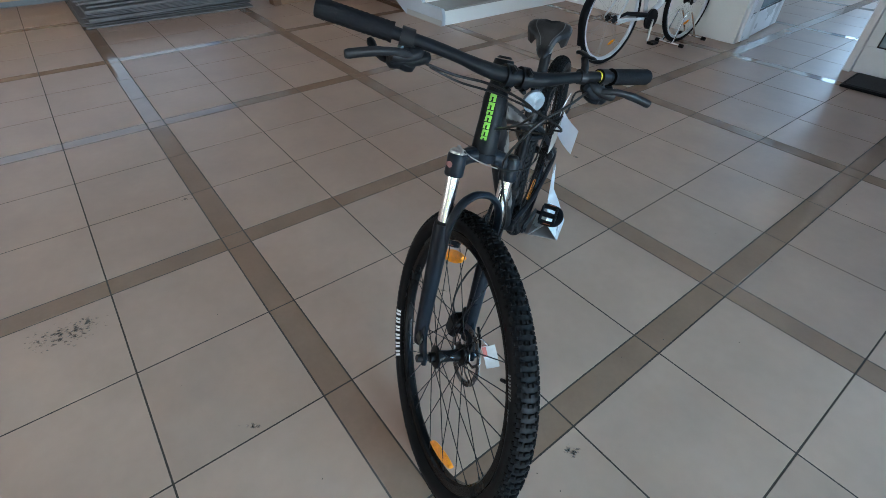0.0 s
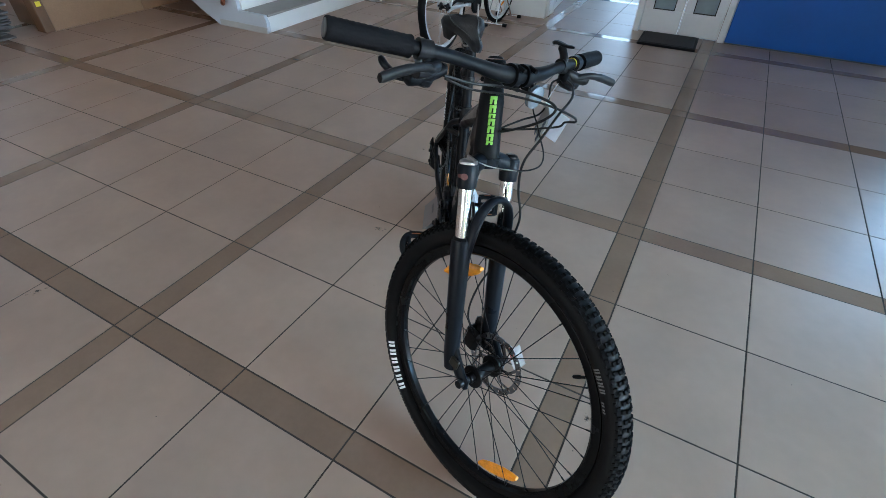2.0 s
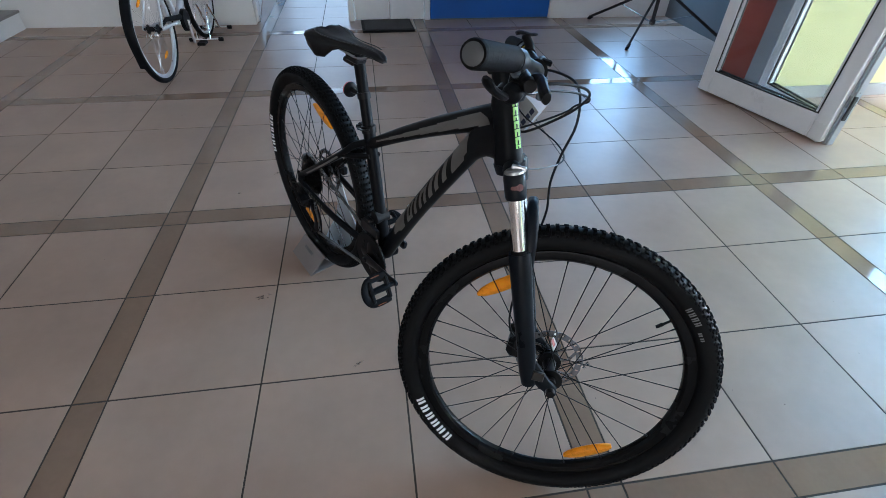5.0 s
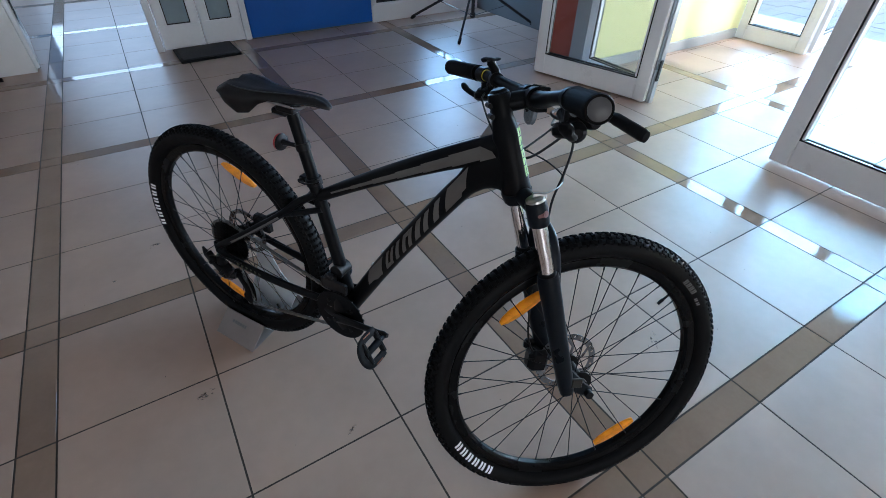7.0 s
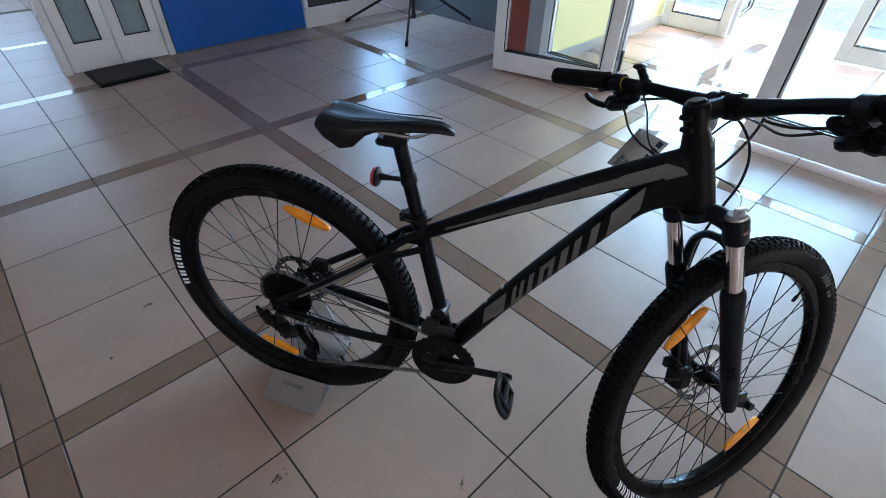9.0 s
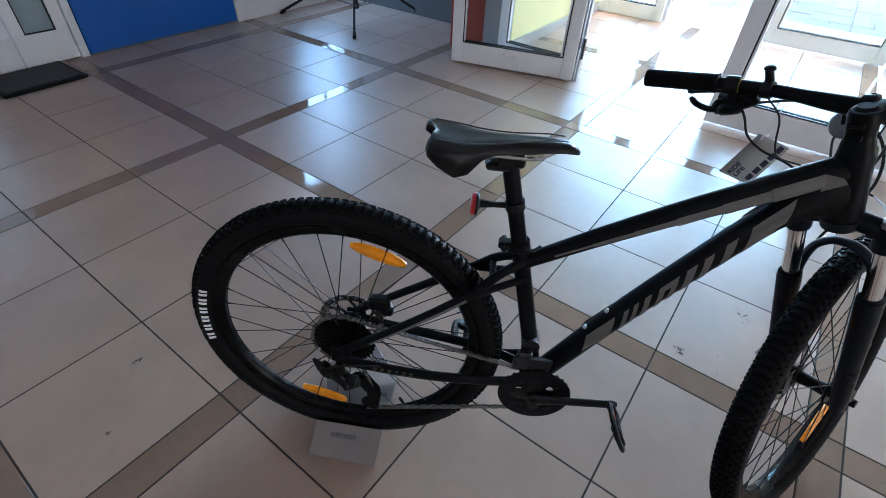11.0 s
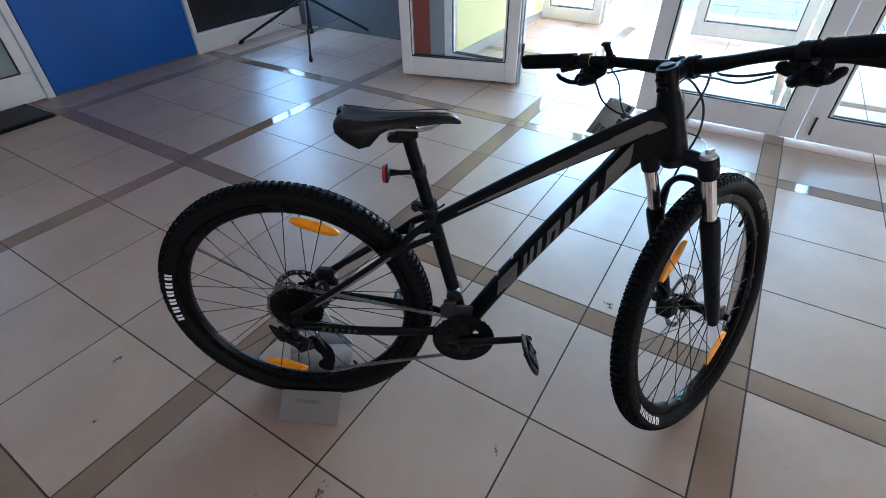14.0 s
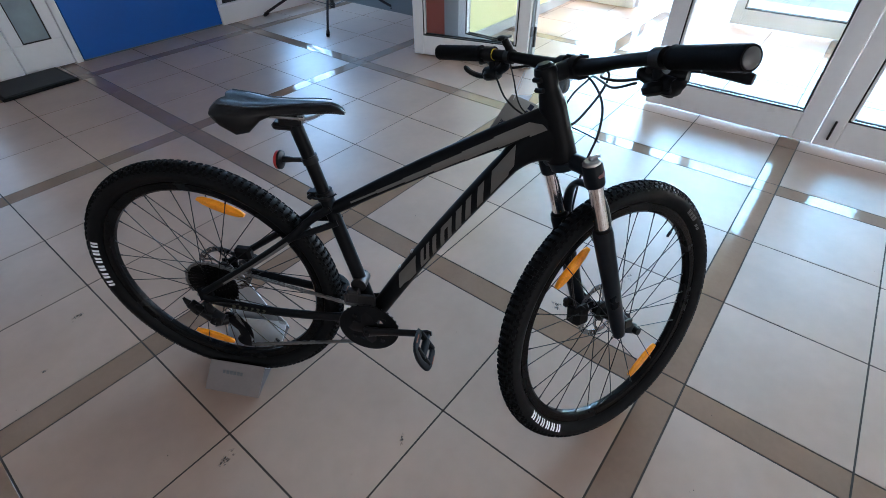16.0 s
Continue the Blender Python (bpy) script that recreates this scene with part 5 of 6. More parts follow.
def glazed_leaf(name, width, height, m, stile, rail, label, thick=0.06, pane=None, handle_at=None, group=""):
    """A glazed leaf: origin at its lower corner, width along x, thickness along y."""
    leaf = thing(name, m, label, "door", group)
    leaf["kind"] = "structure"
    pane = pane or PANE
    for x0, x1 in ((0, stile), (width - stile, width)):
        part("stile", boxed(x0, x1, -thick / 2, thick / 2, 0, height, 0.004), WHITE_PVC, leaf)
    for z0, z1 in ((0, rail), (height - stile, height)):
        part("rail", boxed(stile, width - stile, -thick / 2 + 0.002, thick / 2 - 0.002, z0, z1, 0.004), WHITE_PVC, leaf)
    bm = bmesh.new()
    g = 0.008
    for y in (-thick / 2 + 0.010, thick / 2 - 0.010):
        box(bm, stile, width - stile, y - 0.007, y + 0.007, rail, rail + g)
        box(bm, stile, width - stile, y - 0.007, y + 0.007, height - stile - g, height - stile)
        box(bm, stile, stile + g, y - 0.007, y + 0.007, rail + g, height - stile - g)
        box(bm, width - stile - g, width - stile, y - 0.007, y + 0.007, rail + g, height - stile - g)
    part("gasket", bm, GASKET, leaf, "black glazing gasket")
    for x0, x1 in ((stile, stile + 0.014), (width - stile - 0.014, width - stile)):
        part("glazing_bead", boxed(x0 + g, x1 + g if x0 < width / 2 else x1 - g, -thick / 2 + 0.004, thick / 2 - 0.004, rail + g, height - stile - g, 0.003), WHITE_PVC, leaf)
    glass = part("pane", boxed(stile + 0.004, width - stile - 0.004, -0.003, 0.003, rail + 0.004, height - stile - 0.004), pane, leaf, "glass pane")
    glass.visible_shadow = pane is not PANE
    if handle_at is not None:
        bm = bmesh.new()
        sweep(bm, [(handle_at, -thick / 2 - 0.004, 0.045), (handle_at, -thick / 2 - 0.004, 0.150)], [(0.008, 0.006)] * 2, 10)
        part("floor_bolt", bm, GASKET, leaf, "black floor bolt")
    return leaf


# white double door beside the passage
door = thing("door_1", Matrix.Translation((-0.69, 4.73, 0)), "white double door with narrow milky glass panes", "door")
door["kind"] = "structure"
part("door_frame", boxed(0.0, 0.055, -0.03, 0.10, 0, 2.1, 0.004), WHITE_PVC, door)
part("door_frame", boxed(0.755, 0.808, -0.03, 0.10, 0, 2.1, 0.004), WHITE_PVC, door)
for x0, x1 in ((0.062, 0.402), (0.410, 0.750)):
    part("door_leaf", boxed(x0, x1, -0.018, 0.03, 0.008, 0.205, 0.004), WHITE_PVC, door)
    part("door_stile", boxed(x0, x0 + 0.075, -0.018, 0.03, 0.205, 2.09, 0.004), WHITE_PVC, door)
    part("door_stile", boxed(x1 - 0.075, x1, -0.018, 0.03, 0.205, 2.09, 0.004), WHITE_PVC, door)
    bm = bmesh.new()
    box(bm, x0 + 0.075, x1 - 0.075, -0.014, -0.004, 0.205, 0.213)
    box(bm, x0 + 0.075, x0 + 0.083, -0.014, -0.004, 0.213, 2.0)
    box(bm, x1 - 0.083, x1 - 0.075, -0.014, -0.004, 0.213, 2.0)
    part("door_gasket", bm, GASKET, door, "black glazing gasket")
    part("door_pane", boxed(x0 + 0.075, x1 - 0.075, 0.004, 0.010, 0.205, 2.0), FROST, door, "bluish glass pane")
    part("door_top", boxed(x0 + 0.075, x1 - 0.075, -0.018, 0.03, 2.0, 2.09, 0.004), WHITE_PVC, door)

# passage door leaf, standing open against the pillar
glazed_leaf("door_2", 1.0, 2.08, Matrix.Translation((-1.575, 4.70, 0.012)) @ pose(0, 0, 0, 0, 0, 96.5), 0.10, 0.22, "white glazed passage door standing open beside the pillar", pane=FROST)
bm = bmesh.new()
sweep(bm, [(-1.56, 4.735, 0.006), (-1.56, 4.735, 0.028)], [0.014, 0.010], 12)
tagged(part("door_stop", bm, BLACK_RUBBER), "black rubber door stop on the floor", "door stop")

# inner entrance screen, plane x = 2.08
glazed_leaf("door_3", 0.93, 2.2, Matrix.Translation((2.125, 1.785, 0.012)) @ pose(0, 0, 0, 0, 0, 105.5), 0.085, 0.145, "white framed glass entrance door swung wide open inwards")
glazed_leaf("door_4", 0.945, 2.2, Matrix.Translation((2.09, 0.845, 0.012)) @ pose(0, 0, 0, 0, 0, -90), 0.10, 0.155, "closed white framed glass entrance door")
glazed_leaf("door_5", 0.945, 2.2, Matrix.Translation((2.09, -0.105, 0.012)) @ pose(0, 0, 0, 0, 0, -90), 0.10, 0.155, "closed white framed glass entrance door with floor bolt", handle_at=0.055)
glazed_leaf("window_3", 1.85, 2.2, Matrix.Translation((2.09, -1.05, 0.012)) @ pose(0, 0, 0, 0, 0, -90), 0.08, 0.155, "fixed white framed glass side panel")
glazed_leaf("window_4", 0.62, 2.24, Matrix.Translation((2.13, 1.80, 0.0)) @ pose(0, 0, 0, 0, 0, 90), 0.07, 0.155, "fixed white framed glass panel behind the open door")
bm = bmesh.new()
for dy in (0.0, 0.022, 0.044):
    box(bm, 2.135, 2.175, 1.755 + dy, 1.768 + dy, 0.0, 2.25, 0.002)
door_post = tagged(part("door_jamb", bm, ALU), "ribbed aluminium door jamb", "door jamb", kind="structure")
part("lock_keep", boxed(2.128, 2.150, 1.742, 1.756, 0.16, 0.30, 0.003), GASKET, door_post, "black lock keep")
part("jamb_end", boxed(2.10, 2.19, 2.42, 2.56, 0.0, 2.25, 0.003), ALU, door_post, "grey aluminium end post")

# outer entrance screen, plane x = 4.25
glazed_leaf("window_5", 0.66, 2.2, Matrix.Translation((4.25, 2.45, 0.0)) @ pose(0, 0, 0, 0, 0, -90), 0.085, 0.13, "fixed white framed glass panel of the outer porch")
glazed_leaf("door_6", 0.80, 2.2, Matrix.Translation((4.29, 1.79, 0.012)) @ pose(0, 0, 0, 0, 0, 8), 0.085, 0.13, "white framed glass porch door folded open outwards")
glazed_leaf("door_7", 0.95, 2.2, Matrix.Translation((4.25, 0.87, 0.012)) @ pose(0, 0, 0, 0, 0, -90), 0.085, 0.13, "closed white framed glass porch door")
glazed_leaf("window_6", 2.7, 2.2, Matrix.Translation((4.25, -0.10, 0.0)) @ pose(0, 0, 0, 0, 0, -90), 0.085, 0.13, "fixed white framed glass panel of the outer porch")

# lobby plinth, dark glazing and small window on the north side
tagged(part("baseboard_lobby", boxed(2.20, 4.2, 2.438, 2.459, 0.0, 0.085, 0.003), PLINTH), kind="structure")
glazing = thing("window_1", Matrix.Translation((1.40, 4.70, 0.17)), "dark glazing in a white frame above a low wall", "window")
glazing["kind"] = "structure"
part("window_sill", boxed(-0.03, 1.30, -0.035, 0.02, -0.012, 0.008, 0.003), WHITE_PVC, glazing)
part("pane", boxed(0.01, 0.60, -0.006, 0.012, 0.008, 1.42), DARK_PANEL, glazing, "dark reflective pane")
part("pane", boxed(0.60, 1.29, -0.006, 0.012, 0.008, 0.245), DARK_PANEL, glazing, "dark reflective pane")
part("window_bar", boxed(0.60, 1.29, -0.012, 0.015, 0.245, 0.265, 0.003), WHITE_PVC, glazing)
part("window_bar", boxed(0.84, 0.868, -0.012, 0.015, 0.265, 1.42, 0.003), WHITE_PVC, glazing)
part("window_bar", boxed(0.60, 0.84, -0.010, 0.013, 0.66, 0.68, 0.003), WHITE_PVC, glazing)
part("window_bar", boxed(0.868, 1.10, -0.010, 0.013, 0.66, 0.68, 0.003), WHITE_PVC, glazing)
part("frame_side", boxed(-0.03, 0.01, -0.02, 0.02, 0.008, 1.43, 0.003), WHITE_PVC, glazing)

# ---------------------------------------------------------------- loose things
# doormat
doormat = thing("doormat", Matrix.Translation((-0.325, 4.485, 0.0)) @ pose(0, 0, 0, 0, 0, 2.0), "thick dark rubber doormat before the white door", "doormat")
part("mat_base", boxed(-0.245, 0.245, -0.20, 0.20, 0.0, 0.020, 0.006), BLACK_RUBBER, doormat)
part("mat_surface", boxed(-0.222, 0.222, -0.178, 0.178, 0.018, 0.026, 0.004), MAT_RUBBER, doormat, "ribbed dark grey surface")

# tripod
tripod = thing("tripod_stand", Matrix.Translation((2.10, 3.93, 0.0)), "black folding tripod stand with crossed braces", "tripod")
TRIPOD = mat("tripod_black", (0.012, 0.012, 0.014), 0.4, vary=0.2)
bm = bmesh.new()
sweep(bm, [(0, 0, 0.13), (0, 0, 0.62)], 0.0165, 14)
sweep(bm, [(0, 0, 0.60), (0, 0, 1.45)], 0.0125, 14)
smooth(part("pole", bm, TRIPOD, tripod))
for z, r in ((0.42, 0.030), (0.14, 0.026)):
    bm = bmesh.new()
    sweep(bm, [(0, 0, z - 0.022), (0, 0, z - 0.018), (0, 0, z + 0.018), (0, 0, z + 0.022)], [r - 0.004, r, r, r - 0.004], 16)
    smooth(part("collar", bm, TRIPOD, tripod))
for fx, fy in ((-0.37, -0.33), (-0.31, 0.69), (0.62, -0.22)):
    foot = Vector((fx, fy, 0.012))
    hub = Vector((fx, fy, 0)).normalized() * 0.024 + Vector((0, 0, 0.42))
    bm = bmesh.new()
    sweep(bm, [hub, foot + Vector((0, 0, 0.01))], [(0.0105, 0.0125), (0.0105, 0.0125)], 10)
    leg = smooth(part("leg", bm, TRIPOD, tripod))
    way = (foot - hub).normalized()
    bm = bmesh.new()
    sweep(bm, [foot - way * 0.045, foot - way * 0.01, foot + Vector((way.x, way.y, 0)) * 0.016 - Vector((0, 0, 0.008))], [0.014, 0.017, 0.012], 12)
    smooth(part("rubber_foot", bm, BLACK_RUBBER, leg))
    bm = bmesh.new()
    sweep(bm, [Vector((fx, fy, 0)).normalized() * 0.022 + Vector((0, 0, 0.14)), hub.lerp(foot, 0.5)], [(0.008, 0.003)] * 2, 8)
    part("brace", bm, TRIPOD, tripod)

# second bicycle, white, rear wheel towards the room, front wheel in a floor rack
CITY_WHITE = mat("city_bike_white", (0.62, 0.64, 0.68), 0.25, vary=0.06, coat=0.3)
RIM_SILVER = mat("silver_rim", (0.66, 0.68, 0.71), 0.3, metal=0.35, vary=0.1)
city = thing("city_bike", Matrix.Translation((-1.962, 3.225, 0.345)) @ pose(0, 0, 0, 0, 0, 88.4), "white city bicycle with black mudguards parked in a floor rack", "bicycle")


def city_part(name, bm, material, parent=None, label="", angle=35):
    return smooth(part(name, bm, material, parent or city, label), angle)


for name, cx in (("rear_wheel", 0.0), ("front_wheel", 1.075)):
    m = Matrix.Translation((cx, 0, 0))
    rim = city_part(name, lathe(bmesh.new(), [(0.312, -0.013), (0.312, 0.013), (0.292, 0.009), (0.288, 0.0), (0.292, -0.009)], m, 72, True), RIM_SILVER, None, "silver rim")
    city_part("tyre", lathe(bmesh.new(), [(0.327 + 0.019 * math.cos(a * math.pi / 7), 0.0195 * math.sin(a * math.pi / 7)) for a in range(14)], m, 80, True), BLACK_RUBBER, rim, "black road tyre")
    bm = bmesh.new()
    lathe(bm, [(0.0, -0.06), (0.007, -0.06), (0.012, -0.045), (0.030, -0.034), (0.030, -0.028), (0.016, -0.02), (0.016, 0.02), (0.030, 0.028), (0.030, 0.034), (0.012, 0.045), (0.007, 0.06), (0.0, 0.06)], m, 20)
    city_part("hub", bm, BLACK_METAL, rim)
    for k in range(28):
        bm = bmesh.new()
        side = 1 if k % 2 else -1
        sweep(bm, [polar(0.026, 360 * k / 28, 0.031 * side), polar(0.291, 360 * k / 28 + (38 if k % 4 < 2 else -38), 0.003 * side)], 0.0009, 4)
        bm.transform(m)
        part("spoke", bm, STEEL, rim)
    guard = curve([Vector((cx, 0, 0)) + polar(0.362, a) for a in ((20, 70, 120, 165, 205) if cx < 1 else (15, 60, 100, 140, 175))], 6)
    bm = bmesh.new()
    sweep(bm, guard, [(0.026, 0.004)] * len(guard), 8)
    city_part("mudguard", bm, MATT_BLACK, None, "black mudguard")
    for a in (115, -70):
        bm = bmesh.new()
        c, t = Vector((cx, 0, 0)) + polar(0.20, a), polar(1, a + 90)
        sweep(bm, [c + t * s for s in (-0.04, -0.02, 0.02, 0.04)], [(0.006, 0.004), (0.006, 0.013), (0.006, 0.013), (0.006, 0.004)], 8, up=polar(1, a))
        city_part("reflector", bm, ORANGE, rim, "orange spoke reflector")
bm = bmesh.new()
CBB = Vector((0.455, 0, -0.055))
for s in (-1, 1):
    sweep(bm, [(0.0, 0.062 * s, 0.0), (0.30, 0.05 * s, -0.035), CBB + Vector((0, 0.03 * s, 0))], [(0.009, 0.012)] * 3, 10)
    sweep(bm, [(0.0, 0.062 * s, 0.01), (0.30, 0.02 * s, 0.40)], 0.008, 10)
sweep(bm, [CBB, (0.30, 0, 0.48)], 0.017, 14)
sweep(bm, [CBB, (0.62, 0, 0.02), (0.88, 0, 0.44)], [0.024, 0.026, 0.022], 14)
sweep(bm, [(0.86, 0, 0.40), (0.82, 0, 0.62)], 0.022, 14)
sweep(bm, [(0.34, 0, 0.36), (0.60, 0, 0.38), (0.83, 0, 0.55)], 0.016, 12)
city_part("frame", bm, CITY_WHITE, None, "white step-through frame")
bm = bmesh.new()
for s in (-1, 1):
    sweep(bm, [(1.075, 0.055 * s, 0.0), (0.93, 0.05 * s, 0.36)], 0.012, 10)
sweep(bm, [(0.93, -0.055, 0.36), (0.93, 0.055, 0.36)], 0.016, 10)
sweep(bm, [(0.93, 0, 0.36), (0.86, 0, 0.44)], 0.016, 10)
city_part("fork", bm, CITY_WHITE, None, "white fork")
bm = bmesh.new()
lathe(bm, [(0.0, -0.075), (0.070, -0.075), (0.078, -0.068), (0.078, -0.050), (0.0, -0.046)], Matrix.Translation(CBB), 36)
sweep(bm, [CBB + Vector((-0.02, -0.060, 0.03)), (0.10, -0.060, 0.035), (0.02, -0.060, 0.02)], [(0.008, 0.020), (0.008, 0.014), (0.008, 0.012)], 12)
city_part("chain_case", bm, MATT_BLACK, None, "black chain case")
for s, a in ((-1, -95), (1, 85)):
    bm = bmesh.new()
    tip = CBB + polar(0.165, a, 0.088 * s)
    sweep(bm, [CBB + Vector((0, 0.078 * s, 0)), tip], [(0.012, 0.006), (0.010, 0.006)], 10)
    arm = city_part("crank_arm", bm, STEEL, None)
    bm = bmesh.new()
    box(bm, -0.042, 0.042, -0.030, 0.030, -0.011, 0.011, 0.004, m=Matrix.Translation(tip + Vector((0, 0.055 * s, 0))))
    part("pedal", bm, BLACK_RUBBER, arm, "black block pedal")
bm = bmesh.new()
sweep(bm, [(0.42, 0.050, -0.07), (0.28, 0.085, -0.085), (0.22, 0.090, -0.095)], [(0.013, 0.008)] * 3, 10)
city_part("kickstand", bm, CITY_WHITE, None, "white folded kickstand")

rack = thing("bike_rack", Matrix.Translation((-1.935, 4.30, 0.0)), "silver tube floor rack with black rubber feet", "bike rack")
for sx in (-1, 1):
    bm = bmesh.new()
    sweep(bm, curve([(0.05 * sx, -0.16, 0.02), (0.045 * sx, -0.06, 0.23), (0.045 * sx, 0.0, 0.265), (0.045 * sx, 0.06, 0.23), (0.05 * sx, 0.22, 0.02)], 6), 0.0085, 10)
    smooth(part("hoop", bm, CHROME, rack, "silver wheel hoop"))
for y in (-0.16, 0.22):
    bm = bmesh.new()
    sweep(bm, [(-0.10, y, 0.018), (0.14, y, 0.018)], 0.009, 10)
    bar_part = smooth(part("cross_bar", bm, CHROME, rack))
    for x in (-0.10, 0.14):
        bm = bmesh.new()
        sweep(bm, [(x - 0.018, y, 0.018), (x + 0.018, y, 0.018)], [0.017, 0.016], 12)
        smooth(part("rubber_foot", bm, BLACK_RUBBER, bar_part))

# flattened boxes stacked by the far wall, each sheet a thing of its own
random.seed(7)
z = 0.0
for k in range(16):
    t = random.choice((0.008, 0.012, 0.016, 0.02))
    dx, dy = random.uniform(-0.05, 0.05), random.uniform(-0.06, 0.06)
    bm = bmesh.new()
    box(bm, -0.55, 0.55, -0.80, 0.80, 0.0, t, 0.002)
    for v in bm.verts:
        v.co.z += 0.004 * math.sin(v.co.y * 5 + k) * min(1, k / 4)
    sheet_ob = tagged(part("flattened_box", bm, CARDBOARD), "grey flattened carton lying in a low stack", "carton", "stack of flattened cartons")
    sheet_ob.matrix_world = Matrix.Translation((-6.02 + dx, 0.80 + dy, z + 0.002)) @ pose(0, 0, 0, 0, 0, random.uniform(-2, 2))
    z += t + 0.006
WOOD_PANEL = mat("brown_wood_veneer", (0.27, 0.155, 0.085), 0.42, vary=0.22, scale=3.5)
WOOD_DARK = mat("dark_wood_post", (0.13, 0.065, 0.03), 0.5, vary=0.25, scale=9)
desk = thing("wooden_desk", Matrix.Translation((-5.33, 1.83, 0.0)), "long brown veneered desk with a darker end post", "desk")
for k in range(3):
    part("front_panel", boxed(-0.03, 0.0, 0.035 + 0.9 * k, 0.931 + 0.9 * k, 0.0, 1.02, 0.003), WOOD_PANEL, desk)
part("end_panel", boxed(-0.62, -0.03, 0.035, 0.065, 0.0, 1.02, 0.003), WOOD_PANEL, desk)
part("end_post", boxed(-0.13, 0.012, -0.055, 0.033, 0.0, 1.06, 0.006), WOOD_DARK, desk, "dark brown end post")
part("desktop", boxed(-0.68, 0.03, 0.0, 2.76, 1.02, 1.055, 0.006), WOOD_PANEL, desk)
part("yellow_label", boxed(0.0125, 0.0135, -0.030, 0.012, 0.22, 0.26), YELLOW_STICKER, desk, "small yellow label")
cabinet = thing("wooden_counter", Matrix.Translation((-7.25, -0.9, 0.0)), "orange-brown wooden counter on the tiled floor", "counter")
part("body", boxed(-0.4, 0.4, -1.2, 1.0, 0.06, 0.85, 0.004), WOOD, cabinet)
part("plinth", boxed(-0.36, 0.36, -1.18, 0.98, 0.0, 0.06), GREY_WALL, cabinet)
part("top", boxed(-0.44, 0.44, -1.24, 1.04, 0.85, 0.885, 0.006), WOOD, cabinet)
tagged(part("floor_speck", boxed(-2.92, -2.86, 2.40, 2.415, 0.0005, 0.003), GASKET), "dark scrap lying on the floor", "scrap")

# ---------------------------------------------------------------- floor pieces
JOINT = 0.0056


def slab_mesh(name, w, d, material):
    bm = bmesh.new()
    a, b, e = w / 2 - JOINT / 2, d / 2 - JOINT / 2, 0.0005
    rings = [[bm.verts.new((sx * (a - i), sy * (b - i), z)) for sx, sy in ((-1, -1), (1, -1), (1, 1), (-1, 1))] for i, z in ((0, -0.004), (0, -e), (e, 0))]
    for lo, hi in zip(rings, rings[1:]):
        for k in range(4):
            bm.faces.new((lo[k], lo[(k + 1) % 4], hi[(k + 1) % 4], hi[k]))
    bm.faces.new(rings[2])
    me = bpy.data.meshes.new(name)
    bm.to_mesh(me)
    bm.free()
    me.materials.append(material)
    return me


MESHES = {(0, 0): slab_mesh("tile", TILE_W, TILE_W, TILE), (1, 0): slab_mesh("band_tile", BAND_W, TILE_W, BAND),
          (0, 1): slab_mesh("band_tile", TILE_W, BAND_W, BAND), (1, 1): slab_mesh("band_square", BAND_W, BAND_W, BAND)}


def grid_lines(low, high):
    """Centres of the rows of pieces, with 1 for a narrow brown row."""
    out = []
    for i in range(math.floor(low / PERIOD) - 1, math.ceil(high / PERIOD) + 2):
        out.append((i * PERIOD, 1))
        out += [(i * PERIOD + BAND_W / 2 + TILE_W * (k + 0.5), 0) for k in range(3)]
    return [(c, b) for c, b in out if low < c < high]


far_verts, far_faces, far_slots = [], [], []
for cx, bx in grid_lines(-8.7, 4.1):
    for cy, by in grid_lines(-7.9, 9.2):
        if -3.1 < cx < 2.3 and -0.55 < cy < 4.75 and not (cx < -2.4 and cy > 3.4):
            ob = new("tile" if bx + by == 0 else "band_tile", MESHES[(bx, by)])
            ob.parent = floor
            ob.location = (cx, cy, 0.0)
            ob.rotation_euler = (random.gauss(0, 0.0006), random.gauss(0, 0.0006), 0)
        else:
            me = MESHES[(bx, by)]
            base = len(far_verts)
            far_verts += [(v.co.x + cx, v.co.y + cy, v.co.z) for v in me.vertices]
            for p in me.polygons:
                far_faces.append([base + i for i in p.vertices])
                far_slots.append(1 if bx + by else 0)
me = bpy.data.meshes.new("far_tiles")
me.from_pydata(far_verts, [], far_faces)
me.materials.append(TILE)
me.materials.append(BAND)
me.polygons.foreach_set("material_index", far_slots)
far = new("far_tiles", me)
far.parent = floor
tagged(far, kind="stuff")

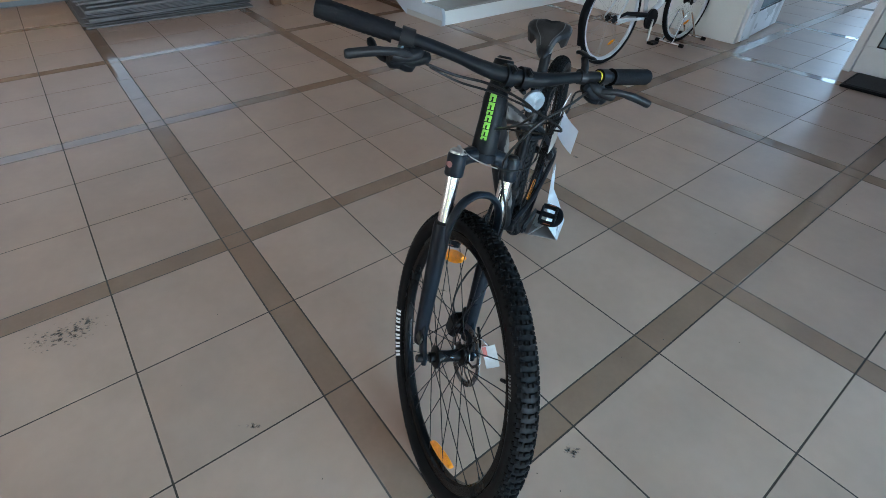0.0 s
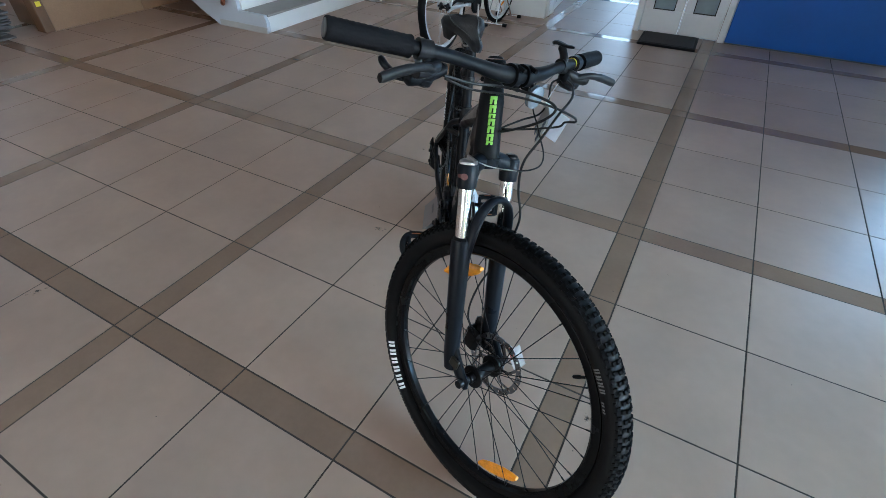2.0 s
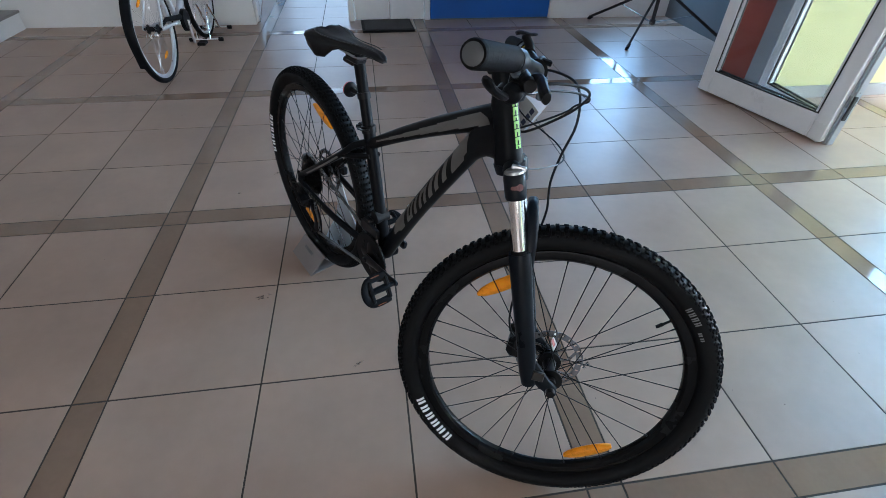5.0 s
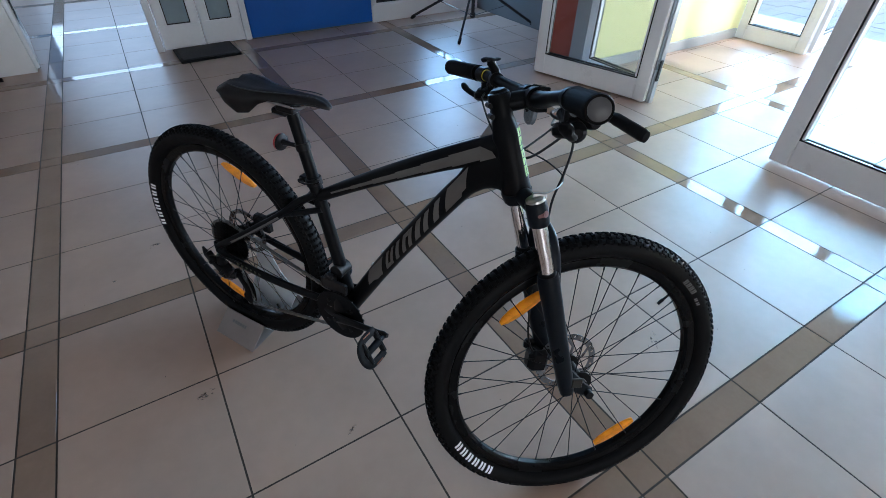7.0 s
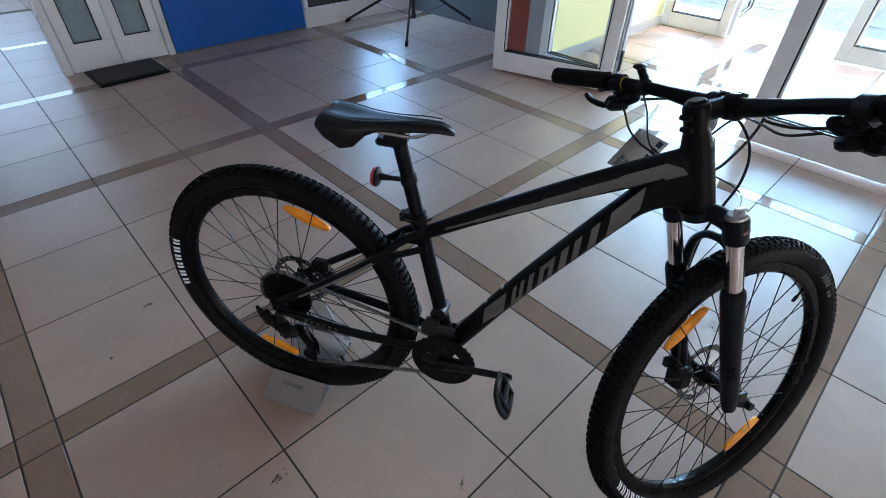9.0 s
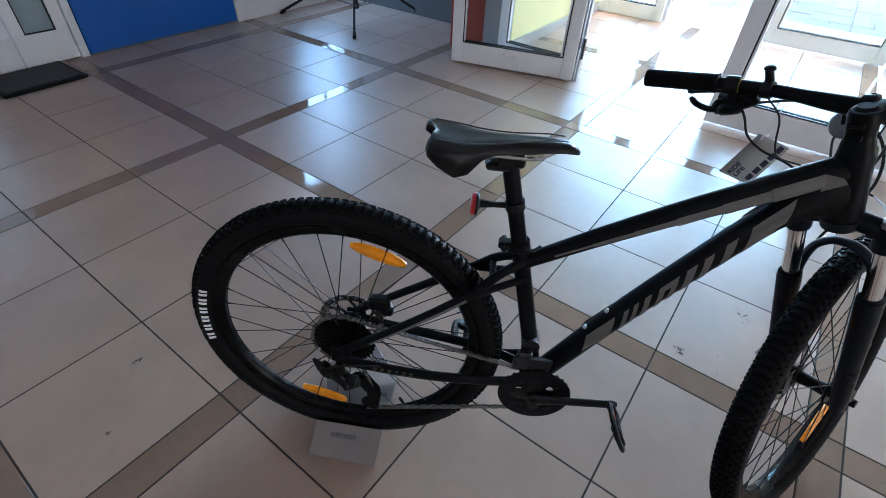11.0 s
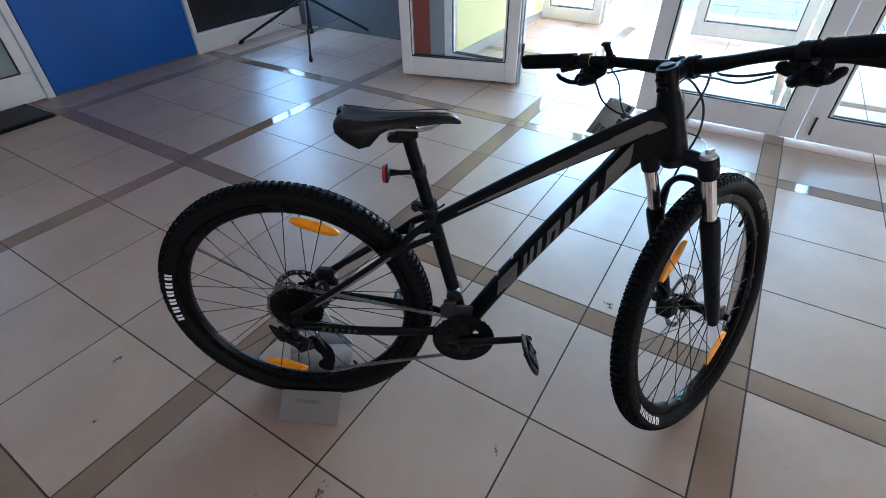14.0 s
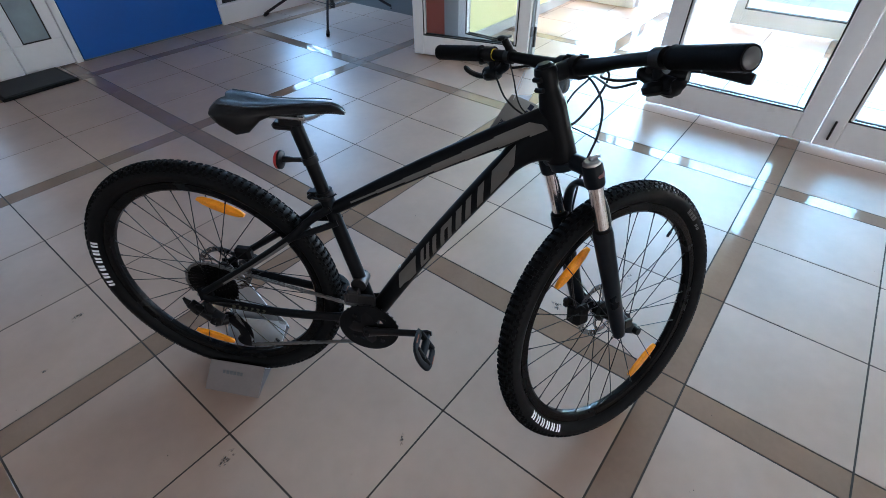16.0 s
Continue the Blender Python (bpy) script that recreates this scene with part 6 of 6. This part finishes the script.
# dirt and scuffs on the tiles
random.seed(21)
for x, y, long, wide, turn, count in ((0.100, 0.437, 0.022, 0.016, 20, 46), (-1.275, -0.665, 0.100, 0.048, 75, 300), (-1.30, -0.60, 0.03, 0.02, 30, 50), (-0.534, -0.265, 0.022, 0.008, 40, 28), (-1.918, -0.095, 0.02, 0.01, 60, 24),
                                      (-0.995, 0.892, 0.024, 0.014, 10, 40), (-1.039, 1.803, 0.016, 0.010, 30, 34), (-0.645, 0.537, 0.014, 0.003, 35, 12), (-1.21, 1.63, 0.006, 0.004, 0, 6), (0.42, 0.30, 0.03, 0.02, 50, 26)):
    bm = bmesh.new()
    for k in range(count):
        a = radians(turn)
        u, v = random.gauss(0, long * 0.55), random.gauss(0, wide * 0.55)
        c = Vector((x + u * math.cos(a) - v * math.sin(a), y + u * math.sin(a) + v * math.cos(a), 0.0005 + 0.000004 * k))
        r, way = random.uniform(0.0012, 0.0045), random.uniform(-0.5, 0.5) + a
        ring = []
        for i in range(7):
            b = 2 * math.pi * i / 7
            p, q = 1.9 * r * math.cos(b) * random.uniform(0.6, 1.2), r * math.sin(b) * random.uniform(0.6, 1.2)
            ring.append(bm.verts.new(c + Vector((p * math.cos(way) - q * math.sin(way), p * math.sin(way) + q * math.cos(way), 0))))
        bm.faces.new(ring)
    part("scuff_mark", bm, DIRT, floor, "patchy grey scuff on a tile")

# crumbs of dirt scattered over the nearer tiles
bm = bmesh.new()
for k in range(70):
    c = Vector((random.uniform(-2.2, 1.2), random.uniform(-0.5, 3.2), 0.0006))
    r = random.uniform(0.0008, 0.0022)
    bm.faces.new([bm.verts.new(c + Vector((r * math.cos(a) * random.uniform(0.7, 1.5), r * math.sin(a) * random.uniform(0.7, 1.3), 0))) for a in (0, 1.2, 2.4, 3.6, 4.9)])
tagged(part("floor_dirt", bm, GROUT, floor, "scattered dark crumbs"), kind="stuff")

# ---------------------------------------------------------------- street outside the entrance
street = tagged(part("pavement", boxed(4.26, 30, -14, 16, -0.124, -0.05), GROUND), "grey paved street outside the entrance", "pavement", kind="structure")
paver_meshes = {}
for w, d in ((0.2, 0.4), (0.4, 0.2), (0.4, 0.4)):
    bm = boxed(-w / 2 + 0.003, w / 2 - 0.003, -d / 2 + 0.003, d / 2 - 0.003, -0.05, -0.03, 0.0)
    me = bpy.data.meshes.new("paver")
    bm.to_mesh(me)
    bm.free()
    me.materials.append(PAVER)
    paver_meshes[w, d] = me
for i in range(14):
    for j in range(17):
        x, y = 5.6 + 0.2 * i * 2, -1.6 + 0.4 * j
        if (i + j) % 3 == 0:
            ob = new("paver", paver_meshes[0.4, 0.4])
            ob.parent, ob.location = street, (x, y, random.uniform(-0.002, 0.002))
        else:
            for s in (-1, 1):
                ob = new("paver", paver_meshes[(0.2, 0.4) if (i + j) % 3 == 1 else (0.4, 0.2)])
                ob.parent = street
                ob.location = (x + (0.1 * s if (i + j) % 3 == 1 else 0), y + (0.1 * s if (i + j) % 3 == 2 else 0), random.uniform(-0.002, 0.002))
tagged(part("doorstep", boxed(4.30, 5.38, -3.0, 3.2, -0.05, -0.012, 0.006), PLINTH), "pale stone doorstep outside the porch", "doorstep", kind="structure")
facade = thing("opposite_facade", Matrix.Translation((17.0, 0.0, -0.05)), "plain pale building across the street", "building")
part("facade_wall", boxed(0, 6, -14, 16, 0, 8.5), WHITE_PAINT, facade)
